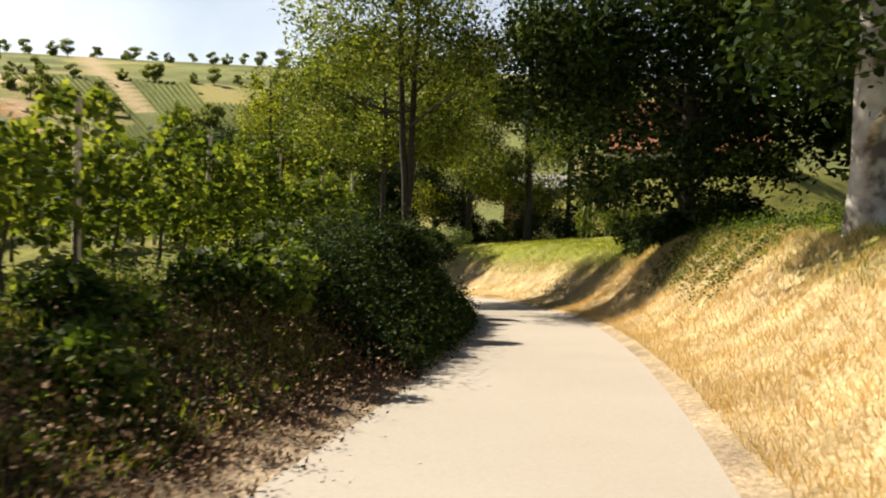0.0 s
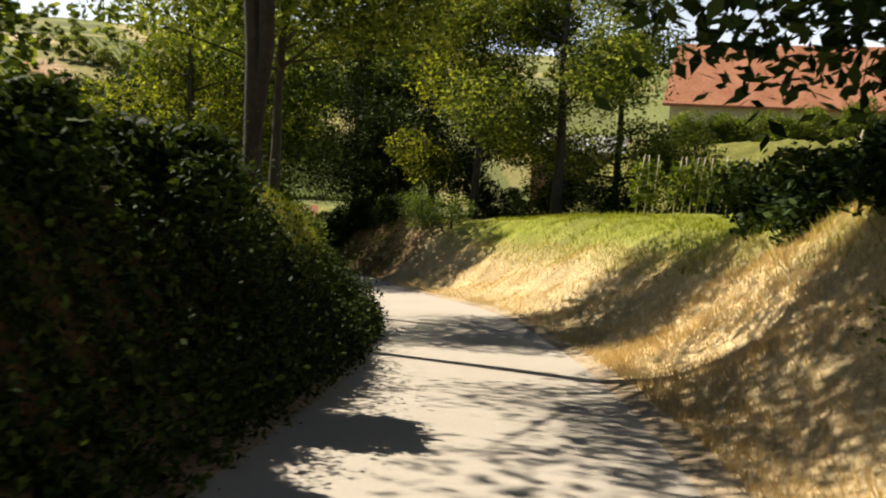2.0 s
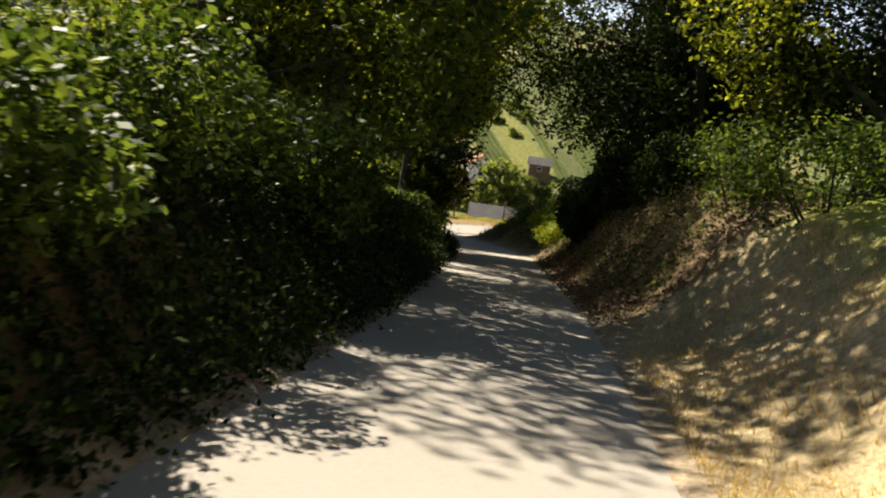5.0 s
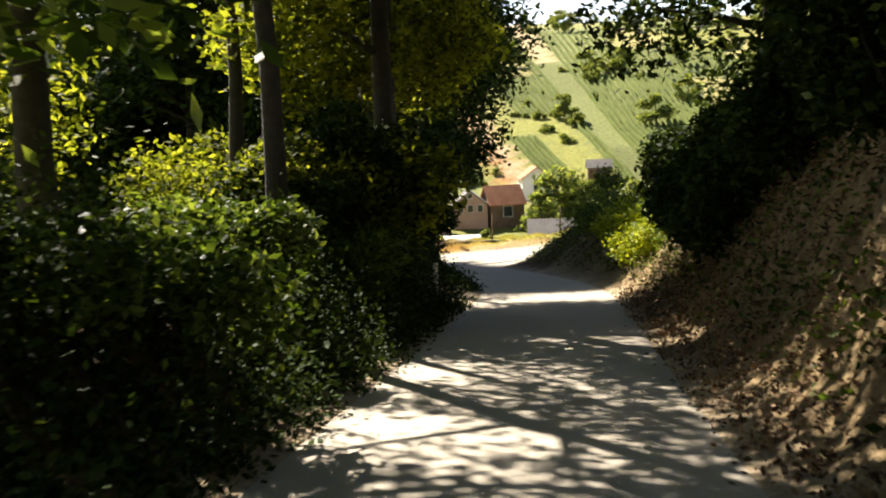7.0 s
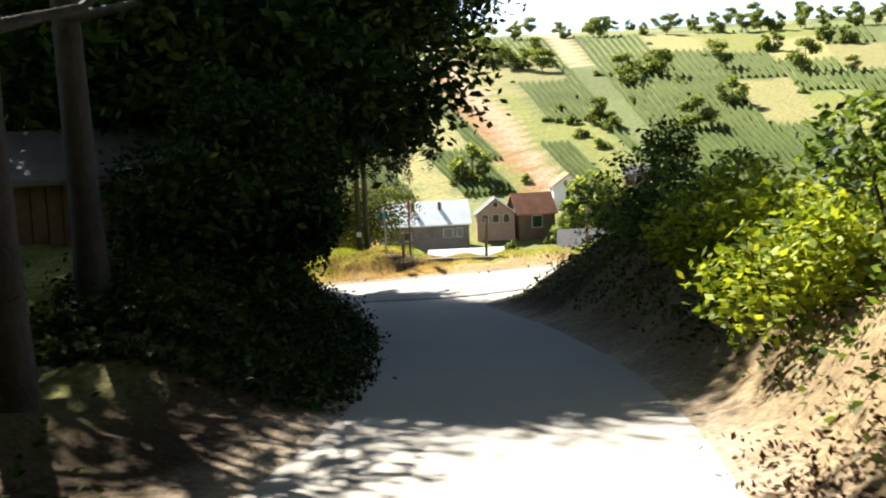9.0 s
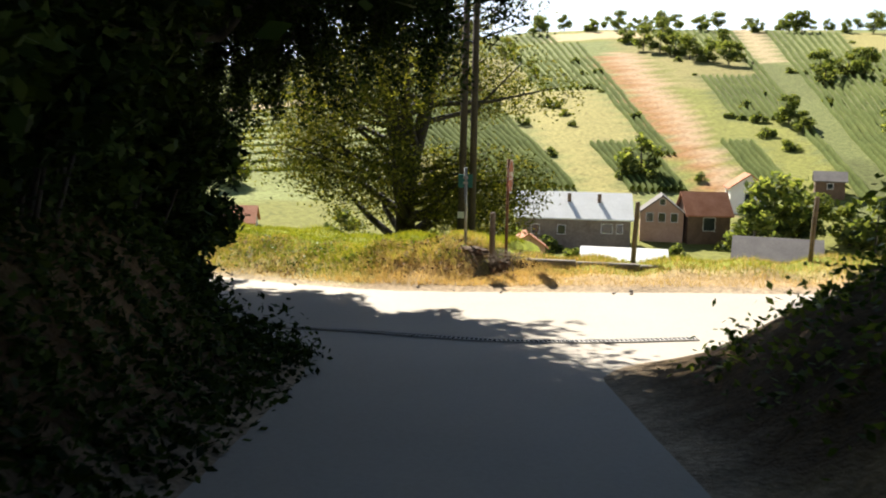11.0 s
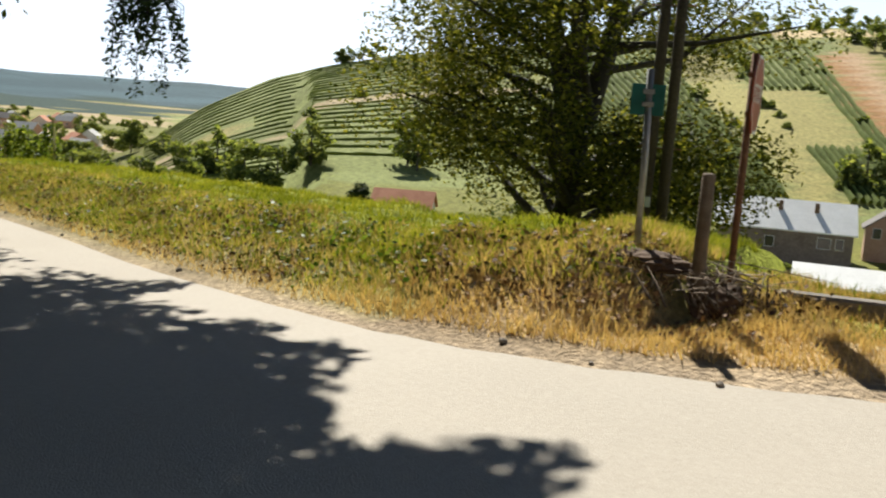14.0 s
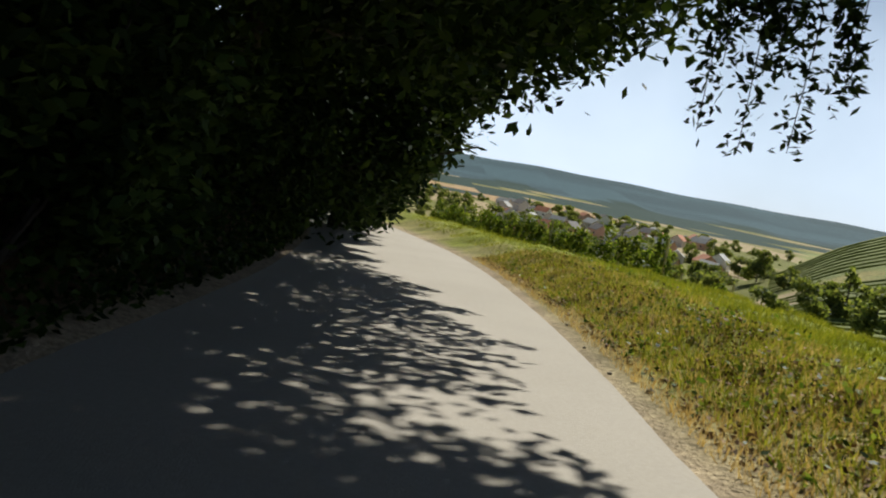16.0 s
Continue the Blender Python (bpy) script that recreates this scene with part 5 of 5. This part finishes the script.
# dark wooden shed beside the lane's mouth
ob = standing("wooden_shed", "dark wooden board shed beside the lane's mouth", "shed", -20.1, 79.5, 57.5)
part("wall", gable_body(4.4, 3.4, 1.3, 1.9), M_BROWNWOOD, ob)
part("roof", roof_slab(4.4, 3.4, 1.3, 1.9, 0.3, 0.08), M_DARKROOF, ob)
for i in range(21):
    part("board", box(-2.2 + i * 0.21, -2.2 + i * 0.21 + 0.19, -1.735, -1.70, -0.3, 1.28, 0.004), M_BROWNWOOD, ob)
# white strip for a sunlit wall corner, its brightness put into the paint
ob = standing("wall_corner", "sunlit wall corner at the driveway, drawn as a white strip", "post", *lane_at(71.6, -2.0))
part("shaft", box(-0.035, 0.035, -0.035, 0.035, -0.3, 0.72, 0.008), M_WHITE, ob)
part("cap", box(-0.042, 0.042, -0.042, 0.042, 0.72, 0.75, 0.006), M_WHITE, ob)

# bean poles and their plants on the bank's garden
rg = np.random.default_rng(5)


def bean_poles(x, y, n, h, seed):
    rr_ = np.random.default_rng(seed)
    o = standing("bean_poles", "pale bean poles leaning together in a garden bed", "bean poles", x, y, 15)
    for i in range(n):
        px = (i - n / 2) * 0.28
        part("pole", rod([(px, 0, -0.2), (px + rr_.normal(0.05, 0.04), rr_.normal(0, 0.05), h * 0.5), (px + rr_.normal(0.12, 0.08), rr_.normal(0, 0.08), h)], [0.022, 0.02, 0.016], 6), M_STAKE, o)
    q, f = leaf_cloud(rr_, [((i - n / 2) * 0.28, 0, h * 0.55, 0.3, 0.25, h * 0.42, 260) for i in range(n)], 0.06, 0.1, 0.8)
    mesh_object("foliage", q, f, M_LEAF_VINE, False, o)
    return o


bean_poles(7.3, 46.0, 3, 1.9, 1)
bean_poles(9.0, 47.4, 5, 1.9, 2)
bean_poles(10.6, 48.0, 5, 1.9, 3)
bean_poles(9.2, 33.5, 5, 1.7, 4)

# vine rows along the road
for i in range(3):
    ob = vine_row("leafy grape vine row beside the road's verge", 320 + i, 27, 3.0, leaves=520)
    x0, y0 = -49.0 - 0.6 * i, 95.4 + 2.3 * i
    z0, z1 = land1(x0, y0), land1(x0 - 26.1, y0 - 6.7)
    ob.matrix_basis = pose(x0, y0, z0 - 0.1, math.degrees(math.atan2(z1 - z0, 27)), 0, 104.4)

# a single pole above the village
ob = standing("utility_pole", "slim dark utility pole above the vineyard", "utility pole", -165, 117)
part("pole", rod([(0, 0, -0.5), (0, 0, 4), (0.03, 0, 7.6)], [0.12, 0.11, 0.085], 8), M_POLEWOOD, ob)
part("cross_arm", box(-0.5, 0.5, -0.04, 0.04, 7.1, 7.2, 0.01), M_POLEWOOD, ob)


# ---------------------------------------------------------------- the hills
def polar(phi, r):
    return -18 - math.sin(radians(phi)) * r, 88 + math.cos(radians(phi)) * r


def far_rows():
    """Vine rows over the hill, as low leafy ridges following the fields."""
    rg2 = np.random.default_rng(9)
    vs, fs, o = [], [], 0
    lines = []
    for u in np.arange(-6, 40, 0.42):
        if 18.9 < u < 22.5 or 11 < u < 12.8:
            continue
        r = np.arange(168, 415, 4.0)
        phi = u + slant(r)
        k = cell(np.floor(u / 3.4), np.floor(r / 62 + 3 * cell(np.floor(u / 3.4), 1)))
        ok = (k >= 0.12) & (k < 0.86) & (phi < 43) & (phi > -5)
        lines.append((phi, r, ok))
    phi = np.arange(43, 70, 0.7)
    for f0 in np.arange(0.06, 0.98, 0.036):
        rr = np.interp(phi, *FAR)
        r = 165 + f0 * (rr - 165)
        k = cell(np.floor(f0 * 11), np.floor(phi / 16))
        lines.append((phi, r, (k < 0.85) & (abs(f0 - 0.42) > 0.03)))
    for phi, r, ok in lines:
        x, y = -18 - np.sin(np.radians(phi)) * r, 88 + np.cos(np.radians(phi)) * r
        z = land(x, y)
        t = np.stack([np.gradient(x), np.gradient(y)], 1)
        t /= np.linalg.norm(t, axis=1)[:, None]
        nrm = np.stack([t[:, 1], -t[:, 0]], 1)
        w = rg2.uniform(0.3, 0.65, len(x))
        h = rg2.uniform(0.9, 1.6, len(x)) * np.where(phi > 43, 0.38, 0.9)
        prof = [(-1, -0.1), (-0.8, 0.7), (0, 1.0), (0.8, 0.7), (1, -0.1)]
        v = np.stack([np.stack([x + nrm[:, 0] * a * w, y + nrm[:, 1] * a * w, z + b * h], 1) for a, b in prof], 1)
        n = len(x)
        i = np.arange(n * 5).reshape(n, 5) + o
        q = np.stack([i[:-1, :-1], i[:-1, 1:], i[1:, 1:], i[1:, :-1]], -1)
        q = q[ok[:-1] & ok[1:]]
        vs.append(v.reshape(-1, 3))
        fs.append(q.reshape(-1, 4))
        o += n * 5
    return np.vstack(vs), np.vstack(fs)


M_FARVINE = material("far_vine_leaves", [(0.3, (0.09, 0.12, 0.03)), (0.5, (0.155, 0.195, 0.05)), (0.75, (0.23, 0.26, 0.075))], scale=0.8, coarse=0.05, bump=0.8, bump_scale=3, through_light=0.5, spec=0.12)
v, f = far_rows()
tagged(mesh_object("vineyard_rows", v, f, M_FARVINE), "green vineyard rows covering the far hillside", "vineyard", kind="stuff")

M_FARLEAF = leaf_material("far_tree_leaf", (0.07, 0.10, 0.035), (0.13, 0.17, 0.06), (0.21, 0.24, 0.09), glow=0.62)
protos = [tree("far_tree", "round dark green tree standing on the hillside", 60 + i, 7 + i, 3.0 + 0.4 * i, 0.2, 1300, 0.46, M_FARLEAF, 0.18, limbs=9, clump=1.1) for i in range(3)]
far_bush = [shrub("far_bush", "dark green bush between the hillside fields", 70 + i, 2.2, 2.0, 2.6, 800, 0.30, M_FARLEAF, lumps=7) for i in range(2)]
rg = np.random.default_rng(33)
spots = []
for phi in list(np.arange(-8, 12, 1.3)) + [13, 14.5, 16, 18, 19.2, 21, 24, 26.5, 27.2, 27.9, 28.8, 30.5, 34, 38, 42, 47, 51.5, 52.4, 56.3, 57, 57.6, 58.2]:
    rr = float(np.interp(phi, *FAR))
    spots.append((0, phi + rg.normal(0, 0.2), rr - rg.uniform(2, 10), rg.uniform(0.7, 1.25)))
for phi, f0, k, s in [(24.5, 0.62, 0, 1.2), (25.4, 0.66, 0, 1.3), (26.3, 0.68, 0, 1.2), (27.3, 0.7, 0, 1.1), (23.4, 0.6, 0, 1.2), (22.6, 0.72, 0, 1.0), (22.2, 0.58, 0, 1.1), (28.4, 0.8, 0, 1.2), (26.2, 0.85, 0, 1.3),
                      (17, 0.5, 0, 1.2), (15.5, 0.52, 0, 1.3), (14.5, 0.5, 0, 1.1), (18.6, 0.53, 1, 1.2), (27, 0.05, 0, 1.3), (28, 0.04, 1, 1.2), (26.2, 0.03, 1, 1.1), (27.6, 0.24, 1, 1.2), (23.2, 0.04, 1, 0.8), (19.5, 0.18, 1, 1.2), (20.2, 0.24, 1, 1.3),
                      (18.2, 0.14, 1, 1.3), (21, 0.3, 1, 1), (30, 0.5, 1, 1), (33, 0.3, 1, 1.2), (48, 0.55, 1, 1.3), (49.5, 0.5, 0, 1), (51, 0.47, 0, 0.9), (53, 0.5, 1, 1.2), (55, 0.46, 1, 1.1), (57, 0.45, 1, 1.1), (47, 0.2, 1, 1.2), (60, 0.3, 1, 1.2),
                      (54, 0.02, 0, 1.2), (53.4, 0.01, 0, 0.9), (60, 0.02, 0, 1.2), (62, 0.0, 0, 1.3), (64, 0.02, 0, 1.1), (65.5, 0.2, 0, 1.3), (66.4, 0.25, 0, 1.0), (67.5, 0.1, 0, 1), (10, 0.3, 0, 1.2), (6, 0.5, 0, 1.3), (3, 0.3, 1, 1.2), (8, 0.7, 0, 1.2), (12, 0.2, 0, 1.3), (11, 0.55, 0, 1.1), (4, 0.75, 0, 1.2)]:
    rr = float(np.interp(phi, *FAR))
    spots.append((k, phi, 165 + f0 * (rr - 165), s))
for phi, r, k, s in [(19.5, 118, 0, 1.15), (18.5, 122, 0, 1.2), (17.4, 125, 0, 1.1), (16.2, 128, 0, 1.0), (20.8, 121, 1, 1.3), (31, 108, 1, 1), (33, 112, 1, 1.2), (36, 108, 0, 0.9), (24.2, 112, 1, 0.8), (47, 110, 0, 0.8), (50, 104, 1, 1.3), (55, 98, 0, 0.8), (58, 96, 1, 1.4), (60.5, 92, 0, 0.75), (62.5, 95, 0, 0.8),
                     (64.5, 90, 1, 1.3), (66, 96, 0, 0.7), (68, 130, 0, 1), (70, 150, 0, 1.1), (22, 135, 1, 1), (38, 130, 0, 1), (41, 120, 1, 1.2), (29, 135, 1, 1.2), (14, 130, 0, 1.1), (12.5, 126, 0, 1)]:
    spots.append((k, phi, r, s))
for phi in np.arange(2, 34, 1.15):
    spots.append((0, phi + rg.normal(0, 0.3), 900 + rg.uniform(-25, 25), rg.uniform(1.2, 2.2)))
for i in range(90):
    u0, r0 = 3.4 * rg.integers(-1, 11) + rg.normal(0, 0.25), rg.uniform(180, 400)
    if not 18.5 < u0 < 22.7:
        spots.append((int(rg.random() < 0.7), u0 + float(slant(r0)), r0, rg.uniform(0.5, 1.0)))
for i in range(70):
    spots.append((int(rg.random() < 0.5), rg.uniform(72, 86), rg.uniform(240, 700), rg.uniform(0.6, 1.1)))
for i in range(190):
    spots.append((int(rg.random() < 0.35), rg.uniform(68, 96), rg.uniform(250, 900), rg.uniform(0.8, 1.5)))
for i, (k, phi, r, s) in enumerate(spots):
    pool = protos if k == 0 else far_bush
    src = pool[i % len(pool)]
    x, y = polar(phi, r)
    m = pose(x, y, land1(x, y) - 0.2, 0, 0, 47 * i)
    src.scale = (s, s, s * rg.uniform(0.8, 1.15))
    ob = copy_thing(src, m)
for src in protos + far_bush:
    x, y = polar(rg.uniform(70, 90), rg.uniform(300, 500))
    src.scale = (1, 1, 1)
    src.matrix_basis = pose(x, y, land1(x, y) - 0.2)

# one dark cypress-like tree under the vineyards
put(tree("conifer", "dark conical evergreen standing below the vineyards", 77, 6.5, 2.1, 0.2, 9000, 0.16, M_LEAF_DARK, 0.2, limbs=14, flat=0.3), *polar(57.0, 118))

# village on the plain
village = []
for i in range(74):
    phi = rg.uniform(72, 86)
    r = rg.uniform(330, 820)
    x, y = polar(phi, r)
    if any(math.hypot(x - a, y - b) < 16 for a, b in village):
        continue
    village.append((x, y))
    w, d, e = rg.uniform(9, 16), rg.uniform(7, 10), rg.uniform(3, 5.5)
    roofm = (M_TILE, M_GREYROOF, M_DARKROOF, M_GREYROOF, M_DARKROOF)[i % 5]
    lab = {M_TILE: "village house with a clay tile roof", M_GREYROOF: "village house with a pale grey roof", M_DARKROOF: "village house with a dark roof"}[roofm]
    house(lab, x, y, w, d, e, e + d * 0.36, rg.uniform(-30, 60), (M_PLASTER, M_WHITE, M_PINK)[i % 3], roofm, [(-w / 4, e * 0.55, 1.2, 1.3), (w / 4, e * 0.55, 1.2, 1.3)], dz=0.4)
